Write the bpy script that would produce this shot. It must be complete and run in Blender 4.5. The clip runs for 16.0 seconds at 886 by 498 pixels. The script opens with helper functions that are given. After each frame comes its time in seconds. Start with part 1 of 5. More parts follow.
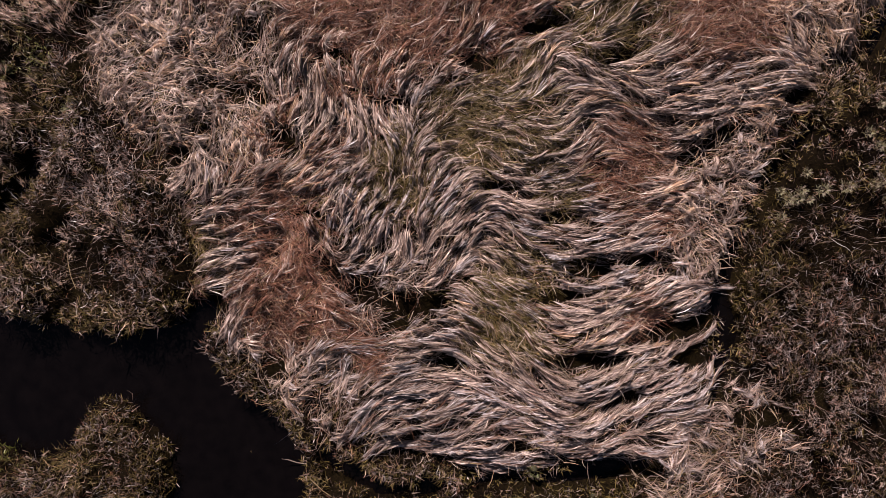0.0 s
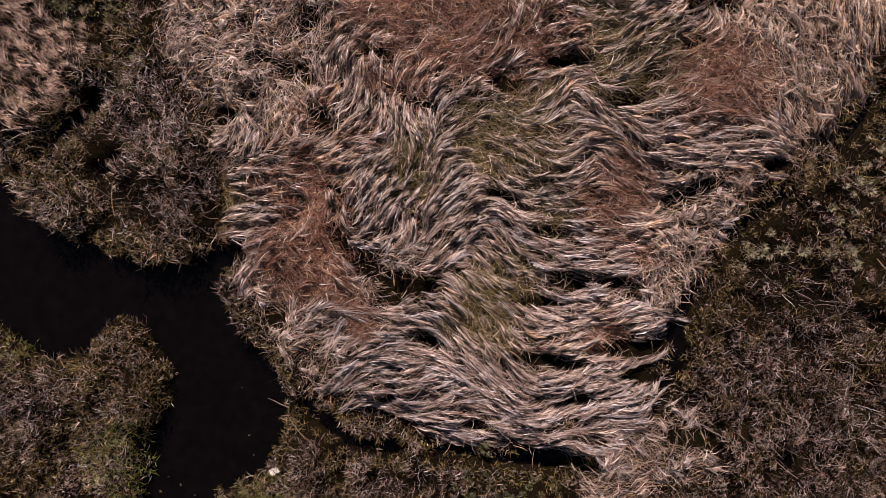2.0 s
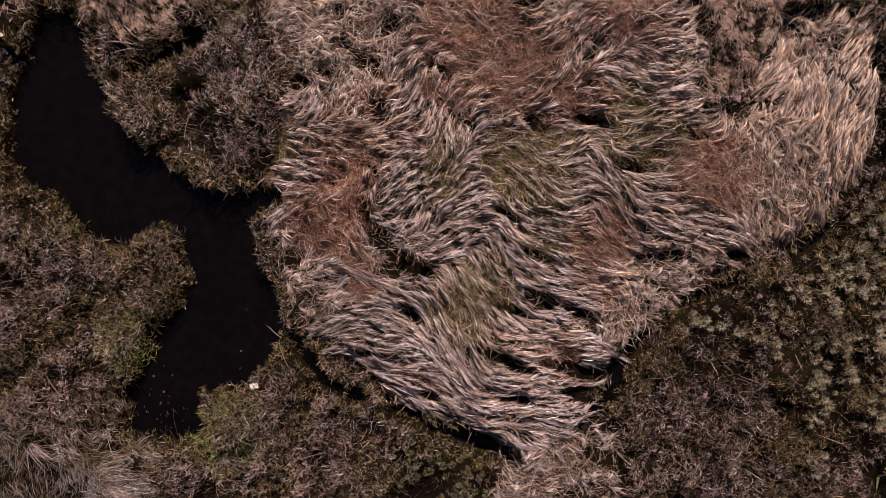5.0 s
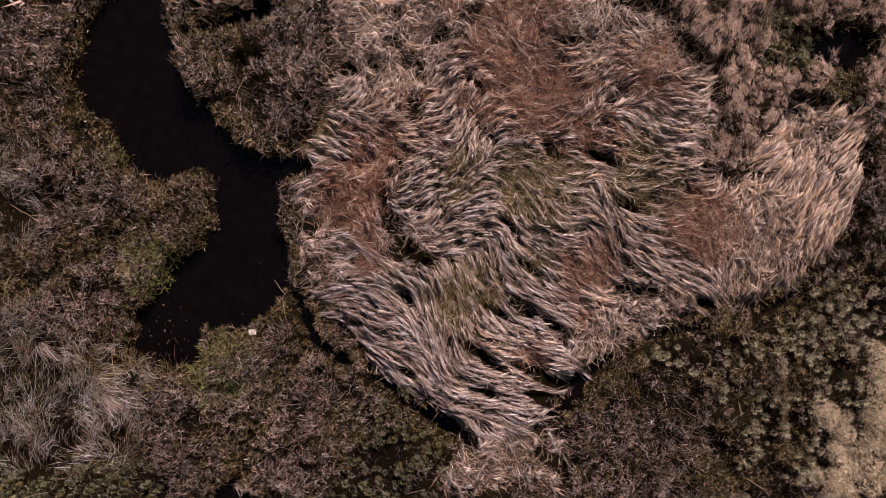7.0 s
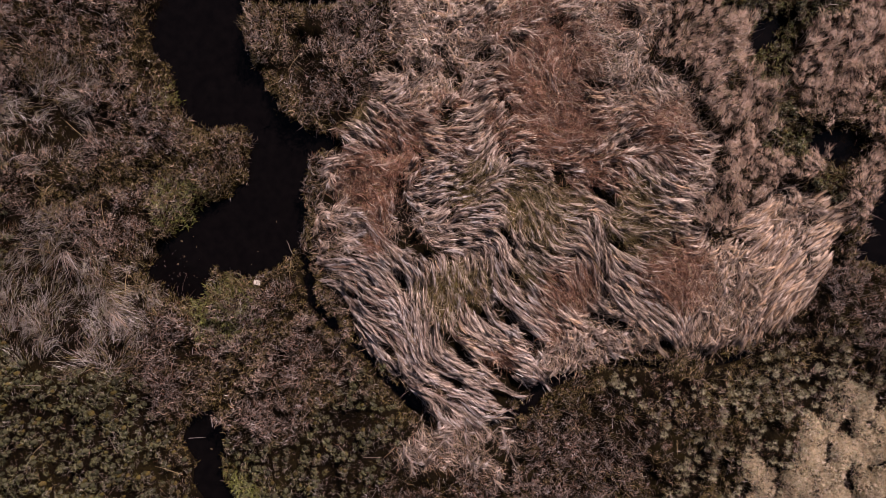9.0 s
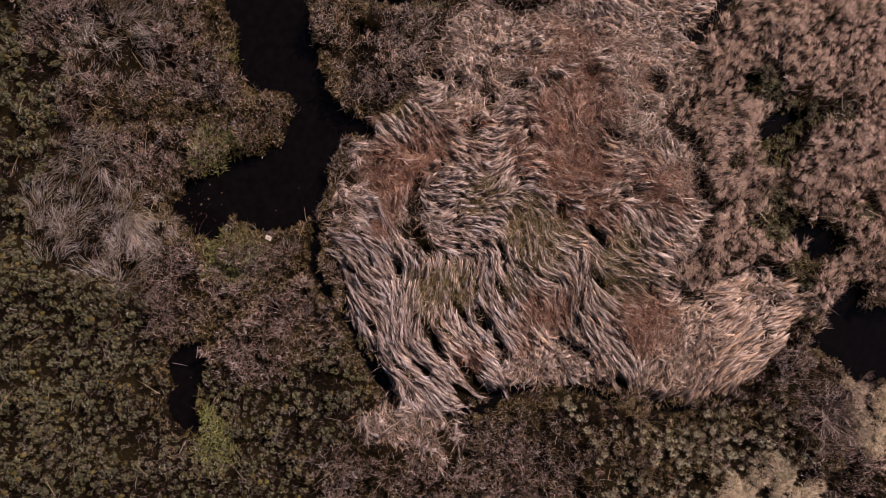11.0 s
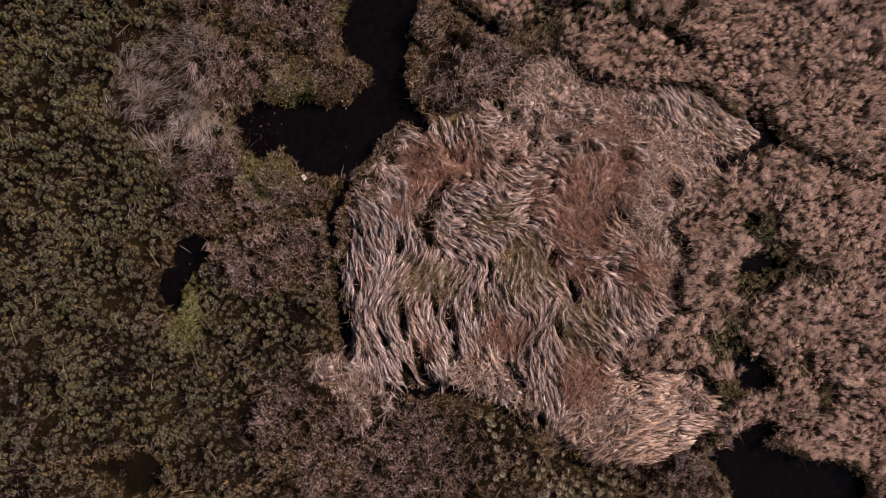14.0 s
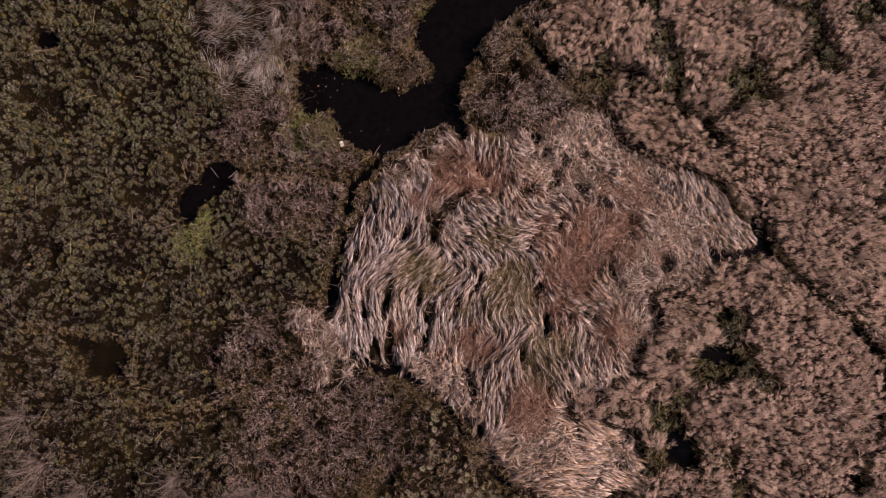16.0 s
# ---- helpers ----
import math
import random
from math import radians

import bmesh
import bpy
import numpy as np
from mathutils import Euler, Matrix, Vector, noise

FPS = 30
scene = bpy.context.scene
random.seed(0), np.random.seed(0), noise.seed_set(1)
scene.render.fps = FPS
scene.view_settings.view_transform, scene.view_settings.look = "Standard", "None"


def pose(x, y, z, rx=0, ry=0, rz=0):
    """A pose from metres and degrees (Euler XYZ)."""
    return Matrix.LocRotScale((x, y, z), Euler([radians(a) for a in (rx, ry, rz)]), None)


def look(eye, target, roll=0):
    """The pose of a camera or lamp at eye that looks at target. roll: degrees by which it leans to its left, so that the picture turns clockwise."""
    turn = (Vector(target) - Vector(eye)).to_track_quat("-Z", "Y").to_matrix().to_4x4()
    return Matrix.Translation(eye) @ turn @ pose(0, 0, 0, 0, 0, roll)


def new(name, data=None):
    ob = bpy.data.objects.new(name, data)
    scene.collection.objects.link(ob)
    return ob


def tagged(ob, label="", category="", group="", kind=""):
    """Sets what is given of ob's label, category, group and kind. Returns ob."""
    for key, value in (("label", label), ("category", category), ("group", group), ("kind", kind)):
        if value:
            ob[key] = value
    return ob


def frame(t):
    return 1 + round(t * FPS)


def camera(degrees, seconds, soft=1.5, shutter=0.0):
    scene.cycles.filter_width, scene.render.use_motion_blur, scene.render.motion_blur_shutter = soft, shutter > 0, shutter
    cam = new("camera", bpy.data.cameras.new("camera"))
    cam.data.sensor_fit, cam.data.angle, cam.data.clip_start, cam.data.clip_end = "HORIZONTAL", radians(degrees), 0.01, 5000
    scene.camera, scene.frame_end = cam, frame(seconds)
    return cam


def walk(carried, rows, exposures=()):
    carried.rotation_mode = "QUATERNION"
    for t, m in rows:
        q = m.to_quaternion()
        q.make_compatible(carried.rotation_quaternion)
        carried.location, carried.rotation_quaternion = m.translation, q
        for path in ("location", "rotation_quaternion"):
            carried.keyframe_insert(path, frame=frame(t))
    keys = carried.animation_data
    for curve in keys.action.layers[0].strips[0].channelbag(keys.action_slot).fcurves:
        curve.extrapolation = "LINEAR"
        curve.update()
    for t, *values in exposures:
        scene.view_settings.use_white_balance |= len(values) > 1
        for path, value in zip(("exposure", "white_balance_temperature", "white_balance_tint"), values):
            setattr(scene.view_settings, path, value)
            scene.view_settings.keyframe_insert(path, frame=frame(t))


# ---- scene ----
# The camera hangs straight above the marsh, climbs from 20 to 41 m and turns by 106 degrees.
cam = camera(71.54, 16.0, soft=0.5)
ROWS = [  # seconds, x, y, z, tilt about x, tilt about y, turn
    (0, 0.000, 0.000, 20.000, 0.355, 1.160, 0.000),
    (0.5, -0.028, -0.011, 20.614, 0.055, 1.011, 2.591),
    (1, -0.037, -0.029, 21.237, -0.077, 0.910, 5.189),
    (1.5, -0.039, -0.056, 21.867, -0.097, 0.834, 7.798),
    (2, -0.041, -0.093, 22.502, -0.048, 0.768, 10.426),
    (2.5, -0.049, -0.142, 23.142, 0.037, 0.698, 13.076),
    (3, -0.065, -0.201, 23.784, 0.132, 0.618, 15.751),
    (3.5, -0.092, -0.271, 24.428, 0.221, 0.523, 18.455),
    (4, -0.128, -0.349, 25.074, 0.294, 0.411, 21.190),
    (5, -0.224, -0.530, 26.372, 0.373, 0.144, 26.763),
    (6, -0.333, -0.731, 27.679, 0.369, -0.164, 32.486),
    (6.5, -0.385, -0.836, 28.337, 0.348, -0.323, 35.409),
    (7, -0.430, -0.941, 28.998, 0.323, -0.480, 38.379),
    (7.5, -0.465, -1.046, 29.663, 0.300, -0.632, 41.397),
    (8, -0.486, -1.149, 30.333, 0.285, -0.775, 44.468),
    (8.5, -0.491, -1.250, 31.007, 0.283, -0.909, 47.596),
    (9, -0.478, -1.347, 31.687, 0.300, -1.031, 50.787),
    (10, -0.393, -1.530, 33.062, 0.396, -1.244, 57.379),
    (11, -0.227, -1.699, 34.456, 0.570, -1.427, 64.299),
    (11.5, -0.115, -1.780, 35.159, 0.679, -1.515, 67.900),
    (12, 0.012, -1.860, 35.864, 0.794, -1.608, 71.607),
    (12.5, 0.152, -1.940, 36.570, 0.907, -1.710, 75.428),
    (13, 0.302, -2.023, 37.275, 1.009, -1.826, 79.373),
    (13.5, 0.456, -2.110, 37.975, 1.091, -1.960, 83.451),
    (14, 0.610, -2.204, 38.669, 1.141, -2.118, 87.671),
    (14.5, 0.759, -2.308, 39.352, 1.150, -2.302, 92.042),
    (15, 0.896, -2.423, 40.021, 1.110, -2.514, 96.574),
    (15.5, 1.017, -2.554, 40.671, 1.012, -2.752, 101.275),
    (16, 1.115, -2.702, 41.296, 0.852, -3.012, 106.153),
]
walk(cam, [(t, pose(*r)) for t, *r in ROWS], exposures=[(0.0, -0.06, 6540, 23), (16.0, -0.05, 6780, 29)])

# ---- light: a low clear sun and blue sky ----
SUN_ELEVATION, SUN_AZIMUTH = 37.0, 108.0          # azimuth counted from +x towards +y
world = bpy.data.worlds.new("sky")
scene.world = world
world.use_nodes = True
sky = world.node_tree.nodes.new("ShaderNodeTexSky")
sky.sky_type, sky.sun_disc = "NISHITA", False
sky.sun_elevation, sky.sun_rotation = radians(SUN_ELEVATION), radians(90 - SUN_AZIMUTH)
world.node_tree.links.new(sky.outputs[0], world.node_tree.nodes["Background"].inputs[0])
world.node_tree.nodes["Background"].inputs[1].default_value = 0.045
sun = new("sun", bpy.data.lights.new("sun", "SUN"))
sun.data.energy, sun.data.angle, sun.data.color = 9.8, radians(0.53), (1.0, 0.885, 0.79)
se, sa = radians(SUN_ELEVATION), radians(SUN_AZIMUTH)
sun.matrix_world = look((60 * math.cos(sa), 60 * math.sin(sa), 60 * math.tan(se)), (0, 0, 0))


# ---- materials ----
def material(name):
    m = bpy.data.materials.new(name)
    m.use_nodes = True
    nt = m.node_tree
    return m, nt, nt.nodes["Principled BSDF"]


def node(nt, kind, **values):
    n = nt.nodes.new(kind)
    for k, v in values.items():
        n.inputs[k].default_value = v
    return n


def ramp(nt, source, stops):
    r = nt.nodes.new("ShaderNodeValToRGB")
    e = r.color_ramp.elements
    while len(e) < len(stops):
        e.new(0.5)
    for el, (p, c) in zip(e, stops):
        el.position, el.color = p, (*c, 1)
    nt.links.new(source, r.inputs[0])
    return r.outputs[0]


def reed(name, tones, roughness=0.5, patch=0.25, gloss=0.5):
    """Dry leaf or stem: each blade takes one of the tones; stains along it and slow drifts over metres."""
    m, nt, p = material(name)
    L = nt.links.new
    geo = nt.nodes.new("ShaderNodeNewGeometry")
    n = len(tones)
    col = ramp(nt, geo.outputs["Random Per Island"], [(i / max(1, n - 1), c) for i, c in enumerate(tones)])
    fine = node(nt, "ShaderNodeTexNoise", Scale=9.0, Detail=3.0)
    wide = node(nt, "ShaderNodeTexNoise", Scale=0.45, Detail=3.0)
    L(geo.outputs["Position"], fine.inputs["Vector"])
    L(geo.outputs["Position"], wide.inputs["Vector"])
    stain = ramp(nt, fine.outputs["Fac"], [(0.3, (0.62, 0.57, 0.52)), (0.6, (1.06, 1.05, 1.04))])
    drift = ramp(nt, wide.outputs["Fac"], [(0.36, (1 - patch, 1 - patch * 1.1, 1 - patch * 1.2)), (0.62, (1.1, 1.08, 1.06))])
    a = nt.nodes.new("ShaderNodeMix")
    b = nt.nodes.new("ShaderNodeMix")
    for x in (a, b):
        x.data_type, x.blend_type = "RGBA", "MULTIPLY"
        x.inputs[0].default_value = 1.0
    L(col, a.inputs[6]); L(stain, a.inputs[7])
    L(a.outputs[2], b.inputs[6]); L(drift, b.inputs[7])
    L(b.outputs[2], p.inputs["Base Color"])
    p.inputs["Roughness"].default_value = roughness
    p.inputs["Specular IOR Level"].default_value = gloss
    return m


STRAW = reed("straw_reed", [(0.22, 0.16, 0.135), (0.52, 0.415, 0.36), (0.67, 0.555, 0.49), (0.36, 0.285, 0.25), (0.75, 0.645, 0.58)], 0.42)
GREY = reed("weathered_reed", [(0.26, 0.21, 0.195), (0.44, 0.365, 0.34), (0.16, 0.125, 0.115), (0.36, 0.30, 0.29)], 0.42)
RUSTY = reed("rust_brown_reed", [(0.08, 0.033, 0.021), (0.19, 0.083, 0.052), (0.14, 0.061, 0.038), (0.31, 0.165, 0.11)], 0.55, 0.25, 0.3)
OLIVE = reed("olive_reed", [(0.055, 0.043, 0.012), (0.135, 0.105, 0.032), (0.09, 0.069, 0.02), (0.24, 0.185, 0.08)], 0.5, 0.25, 0.3)
GREEN = reed("green_sedge", [(0.05, 0.060, 0.020), (0.12, 0.138, 0.052), (0.078, 0.09, 0.035), (0.185, 0.205, 0.095)], 0.5)
BROWN = reed("dead_brown_sedge", [(0.066, 0.044, 0.037), (0.158, 0.110, 0.094), (0.26, 0.194, 0.172), (0.102, 0.07, 0.06)], 0.5)
PLUME = reed("pinkish_plume", [(0.38, 0.232, 0.18), (0.64, 0.435, 0.35), (0.25, 0.143, 0.105), (0.76, 0.56, 0.475)], 0.6)
PALE = reed("pale_green_leaf", [(0.26, 0.27, 0.15), (0.44, 0.44, 0.33), (0.19, 0.20, 0.10), (0.38, 0.36, 0.28)], 0.5)
YELLOW = reed("yellow_straw", [(0.38, 0.30, 0.18), (0.56, 0.45, 0.29), (0.24, 0.18, 0.10), (0.48, 0.36, 0.24)], 0.5)
TWIG = reed("bare_twig", [(0.08, 0.06, 0.05), (0.14, 0.108, 0.092), (0.055, 0.04, 0.034)], 0.6)
LUSH = reed("lush_moss_green", [(0.07, 0.085, 0.016), (0.13, 0.15, 0.03), (0.20, 0.215, 0.055)], 0.5)
# grey reed whose cool pale tones include a painted sky sheen
GREY_SHEEN = reed("sheen_grey_reed", [(0.285, 0.26, 0.275), (0.54, 0.51, 0.535), (0.16, 0.14, 0.15), (0.425, 0.39, 0.405), (0.635, 0.61, 0.635)], 0.36)
# near black: leaf rot with the shade of the gaps put into its colour
SHADED_LEAF = reed("shaded_rotting_leaf", [(0.005, 0.0034, 0.0022), (0.014, 0.0098, 0.005), (0.009, 0.006, 0.0038), (0.026, 0.017, 0.01)], 0.8, 0.25, 0.03)
WHITE = reed("white_film", [(0.75, 0.73, 0.68), (0.82, 0.80, 0.76)], 0.4, 0.1)
MOSS = reed("olive_brown_moss", [(0.028, 0.022, 0.008), (0.064, 0.052, 0.016), (0.045, 0.033, 0.013), (0.095, 0.077, 0.026)], 0.8, 0.35, 0.05)
AMBER = reed("warm_tan_reed", [(0.30, 0.19, 0.12), (0.54, 0.37, 0.25), (0.62, 0.45, 0.32), (0.40, 0.26, 0.17)], 0.45)
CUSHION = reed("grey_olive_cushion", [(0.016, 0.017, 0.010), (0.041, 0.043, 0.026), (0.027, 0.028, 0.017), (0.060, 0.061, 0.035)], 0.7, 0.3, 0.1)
SHADES = [STRAW, GREY, RUSTY, OLIVE, GREEN, BROWN, PLUME, PALE, YELLOW, TWIG, LUSH, GREY_SHEEN, SHADED_LEAF, AMBER, MOSS, CUSHION]
S_STRAW, S_GREY, S_RUST, S_OLIVE, S_GREEN, S_BROWN, S_PLUME, S_PALE, S_YELLOW, S_TWIG, S_LUSH, S_GREY_SHEEN, S_SHADED_LEAF, S_AMBER, S_MOSS, S_CUSHION = range(16)


def peat():
    m, nt, p = material("shaded_wet_peat_and_moss")
    L = nt.links.new
    geo = nt.nodes.new("ShaderNodeNewGeometry")
    a = node(nt, "ShaderNodeTexNoise", Scale=0.35, Detail=6.0, Roughness=0.65)
    b = node(nt, "ShaderNodeTexNoise", Scale=14.0, Detail=5.0, Roughness=0.7)
    for n in (a, b):
        L(geo.outputs["Position"], n.inputs["Vector"])
    # below wet peat's own tone: shade under the growth is in these colours
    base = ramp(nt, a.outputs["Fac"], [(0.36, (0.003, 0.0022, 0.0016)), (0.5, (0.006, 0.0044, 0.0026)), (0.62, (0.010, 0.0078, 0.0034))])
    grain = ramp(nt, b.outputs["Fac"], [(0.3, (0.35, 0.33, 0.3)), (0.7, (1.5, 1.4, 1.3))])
    mix = nt.nodes.new("ShaderNodeMix")
    mix.data_type, mix.blend_type = "RGBA", "MULTIPLY"
    mix.inputs[0].default_value = 1.0
    L(base, mix.inputs[6]); L(grain, mix.inputs[7]); L(mix.outputs[2], p.inputs["Base Color"])
    bump = node(nt, "ShaderNodeBump", Strength=0.8, Distance=0.08)
    L(b.outputs["Fac"], bump.inputs["Height"]); L(bump.outputs[0], p.inputs["Normal"])
    p.inputs["Roughness"].default_value = 0.95
    p.inputs["Specular IOR Level"].default_value = 0.02
    return m


def dark_water():
    m, nt, p = material("still_dark_water")
    geo = nt.nodes.new("ShaderNodeNewGeometry")
    n = node(nt, "ShaderNodeTexNoise", Scale=2.2, Detail=3.0)
    nt.links.new(geo.outputs["Position"], n.inputs["Vector"])
    bump = node(nt, "ShaderNodeBump", Strength=0.03, Distance=0.03)
    nt.links.new(n.outputs["Fac"], bump.inputs["Height"]); nt.links.new(bump.outputs[0], p.inputs["Normal"])
    nt.links.new(ramp(nt, n.outputs["Fac"], [(0.3, (0.0016, 0.0012, 0.0012)), (0.7, (0.0027, 0.0020, 0.0020))]), p.inputs["Base Color"])
    p.inputs["Roughness"].default_value = 0.06
    p.inputs["Specular IOR Level"].default_value = 0.3
    p.inputs["IOR"].default_value = 1.33
    return m


PEAT, WATER = peat(), dark_water()


# ---- the plan, in metres: discs (x, y, radius), trails (x, y, half width), flow (x, y, degrees) ----
ISLE = [(-11.5, -5.5, 0.51), (-11.3, -6.2, 0.77), (-11.1, -7.0, 1.29), (-11.4, -7.9, 1.65)]
MAIN_WATER = [(-13.9, -6.0, 0.83), (-14.8, -5.7, 0.83), (-13.1, -5.4, 0.55), (-19.6, 0.3, 1.2), (-18.8, -0.9, 1.2), (-18, -2.2, 1.92), (-17.2, -3.7, 2.35), (-15.4, -4.1, 1.87), (-14, -4.4, 1.92), (-13.7, -5.1, 1.2), (-12.3, -4.3, 1.65), (-10, -4, 1.55), (-8.8, -2.3, 0.53), (-8.4, -1.8, 0.27), (-8.9, -5, 1.65), (-7.9, -6.2, 1.81), (-7.4, -7.5, 2.35), (-8.8, -9, 1.12), (-8.4, -10.6, 1.47), (-6.9, -8.9, 1.6), (-6.1, -7.3, 1.28), (-8.2, -12.1, 1.28), (-6.7, -12, 0.59)]
POOLS = [(13, 18.4, 1.21), (14.1, 17.3, 1.14), (15, 19.5, 1.68), (13.8, 16.1, 0.47), (16.2, 18.1, 1.41), (16.2, 21.4, 1.68), (15.9, 22.7, 1.55), (17, 20.1, 1.21), (19.9, 21.6, 0.87), (8.3, 18.3, 0.74), (8.8, 19.4, 0.67), (9.1, 18.7, 0.47), (7.6, 17.6, 0.24), (2.2, 17.3, 0.3), (1.7, 18.4, 0.34), (1.6, 19.4, 0.34), (1.6, 20.3, 0.27), (16.9, 23.6, 2.02), (7.2, 30.8, 0.83), (-6, -29.6, 0.76), (-7.8, -29.2, 0.53)]
MUD = [(12.7, -19.8, 1.25), (12.5, -21.6, 0.9), (13.6, -20.3, 0.6)]
GLOOM = [(11, -2.5, 1.2), (12.5, 0.5, 1.6), (13.5, 3.5, 1.6), (16, -1, 1.8), (0.5, -9.5, 1.2), (11.5, 3.2, 1.4)]
SIDE = [(2.2, -17.7, 0.75), (0.9, -17.2, 0.95), (-0.3, -16.6, 0.95), (-1.2, -16, 0.6), (3, -17.9, 0.4)]
TRAIL_J = [(8.7, -0.3, 0.2), (9.5, 0.9, 0.1), (10.4, 2.8, 0.14), (11.3, 3.8, 0.16), (12.0, 4.8, 0.08), (12.8, 5.7, 0.08), (13.4, 6.4, 0.16), (13.9, 7.4, 0.2), (14.1, 8.4, 0.1)]
TRAIL_A = [(-16, -0.2, 0.17), (-14.6, 2, 0.19), (-13.4, 4, 0.19), (-14.4, 6.3, 0.14), (-15, 8.6, 0.14), (-14.1, 10.7, 0.19), (-13, 13.7, 0.27), (-12.2, 15.5, 0.26), (-10.7, 16.9, 0.26), (-8.4, 19, 0.29), (-6.3, 20.6, 0.52), (-5.1, 22.4, 0.29), (-3.8, 25.5, 0.29), (-2.7, 27.7, 0.36), (-1.5, 29.9, 0.36), (0.5, 31, 0.33), (3.7, 31.2, 0.38), (7.1, 30.5, 0.38)]
TRAIL_B = [(-13, 13.7, 0.29), (-15.9, 15.9, 0.29), (-17.6, 17.6, 0.24), (-19.1, 19.2, 0.24), (-20.8, 19.5, 0.24), (-22.4, 18.1, 0.24), (-22.2, 14.8, 0.15)]
TRAIL_C = [(-6.3, 20.6, 0.5), (-5.2, 18.8, 0.42), (-4.9, 17.2, 0.36), (-5.2, 16.8, 0.2)]
TRAIL_D = [(-4.4, -6.6, 0.35), (-3.6, -7.0, 0.35), (-2.3, -7.8, 0.42), (-1.0, -7.6, 0.42), (0.1, -7.6, 0.2), (1.6, -7.3, 0.1), (2.6, -7.5, 0.16), (3.5, -7.3, 0.42), (4.9, -7.1, 0.5), (5.6, -6.9, 0.2), (6.2, -6.8, 0.4)]
TRAIL_E = [(12.1, -25.1, 0.2), (12.2, -23.3, 0.3), (12.5, -21.4, 0.52), (12.7, -20.1, 0.6), (13.2, -19.2, 0.3), (14.3, -17.9, 0.3), (15.2, -16.1, 0.3), (15.3, -14.6, 0.2), (14.5, -12.2, 0.3), (13.3, -11, 0.15)]
TRAIL_F = [(9.1, 0.4, 0.3), (8.5, -1.2, 0.5), (8.9, -2.2, 0.48), (8.7, -3.6, 0.42), (8.5, -4.2, 0.32), (8.3, -5, 0.26)]
TRAIL_G = [(-12.9, 5.1, 0.13), (-13.2, 3.8, 0.18), (-14.1, 2.3, 0.18), (-15.2, 0.8, 0.18), (-16.1, -0.4, 0.22)]
TRAIL_H = [(-1.1, -15.6, 0.3), (-1.7, -13.7, 0.24), (-2.1, -11.9, 0.24), (-2.5, -9.8, 0.26), (-2.5, -7.9, 0.4)]
TRAIL_K = [(-14.9, -14.9, 0.1), (-14.0, -13.7, 0.12), (-13.5, -12.0, 0.15), (-13.0, -10.0, 0.15), (-12.3, -8.7, 0.1)]
TRAIL_L = [(14.3, 7.0, 0.14), (15.1, 6.1, 0.1), (16.1, 4.9, 0.1), (17.5, 3.3, 0.16), (18.4, 2.2, 0.2)]
TRAIL_M = [(14.4, 7.3, 0.14), (15.0, 8.3, 0.1), (15.6, 10.1, 0.1), (16.1, 12.4, 0.14)]
MAT_EDGE = [(-4.7, -5.8), (-7.2, -3.4), (-8.4, -1.4), (-9, 1.2), (-10.2, 3.3), (-12.3, 5.5), (-12.1, 7.6), (-10.1, 8.9), (-9.8, 11.9), (-10, 13.9), (-9.3, 17), (-6.9, 19.7), (-5.6, 19.6), (-4.5, 17.1), (-2.8, 16.7), (-1.1, 13.5), (1.1, 14.4), (3.7, 13.7), (5.9, 12.7), (7.1, 9.8), (8.5, 10.6), (8.3, 15.2), (11.0, 16.7), (13.3, 14.4), (13.8, 10.6), (13, 6.8), (11.5, 5.1), (9.7, 3.1), (9.2, 0.9), (8.3, -1.7), (8.3, -3.6), (10.4, -4.9), (10.8, -6.3), (8.8, -7.3), (7.4, -9.3), (5.8, -9.3), (5.9, -7.4), (4, -6.8), (1.7, -7.1), (-0.8, -6.6), (-2.8, -6.4)]
REEDBED = [(-10.8, 23.4, 7.59), (-6.5, 29.6, 9.49), (3.1, 27.3, 5.69), (5.6, 21.3, 4.17), (-18.6, 13.7, 3.61), (-20.4, 15.7, 2.28), (-17.9, 7.7, 3.23), (-11.6, 11.1, 2.28), (-0, 15.6, 1.9), (-19, 23.2, 4.55), (-15.4, 3.5, 2.28), (1.3, 15.7, 1.9), (3.9, 13.9, 1.4), (6.4, 12.0, 1.5), (4.5, 18.8, 2.2), (6.5, 20.8, 2.2), (4.7, 16.3, 1.3), (9.8, 17.0, 0.9), (10.2, 21.7, 1.7), (12, 22.8, 1.1), (-2.0, 16.6, 1.7), (5.4, 14.1, 1.7), (-4.1, 19.1, 1.0)]
BROWN_ZONE = [(-12.6, -0.6, 3.23), (0.1, -11.8, 3.61), (-12.2, -10.8, 4.17), (9.3, -10.3, 3.8), (12.6, -2.8, 4.17), (13, -5.7, 3.04), (-11.3, -7.4, 2.28), (-3.8, -13.8, 2.66), (-16.5, -0.9, 2.28), (-3.8, -8.3, 1.14), (11.7, -2, 2.76), (11.7, -4.2, 2.21), (-13.1, -1, 3.31), (-13.9, 4.2, 2.21), (-11.6, -7.1, 2.21)]
GREEN_ZONE = [(-0.3, -25.3, 8.73), (5.2, -18, 6.07), (9, -24.4, 5.69), (11.5, -16.9, 4.17), (4.5, -11.3, 3.42), (-5.5, -24.9, 5.69), (17.4, -16.3, 4.55), (0.7, -18.2, 3.04)]
PALE_TUFT = [(12.3, 3.6, 0.75), (14.3, 9.7, 1.12), (16.5, 8.7, 1.33), (16.4, 6.6, 1.28), (16.7, 4.1, 1.12), (18.4, 6.2, 1.23), (16.2, 1.7, 1.23), (18.3, 2.0, 1.23), (16.4, -0.2, 0.80), (16.8, 10.9, 1.07), (11.6, 2.8, 0.84), (10.6, 1.7, 0.48), (12.7, 2.5, 0.52)]
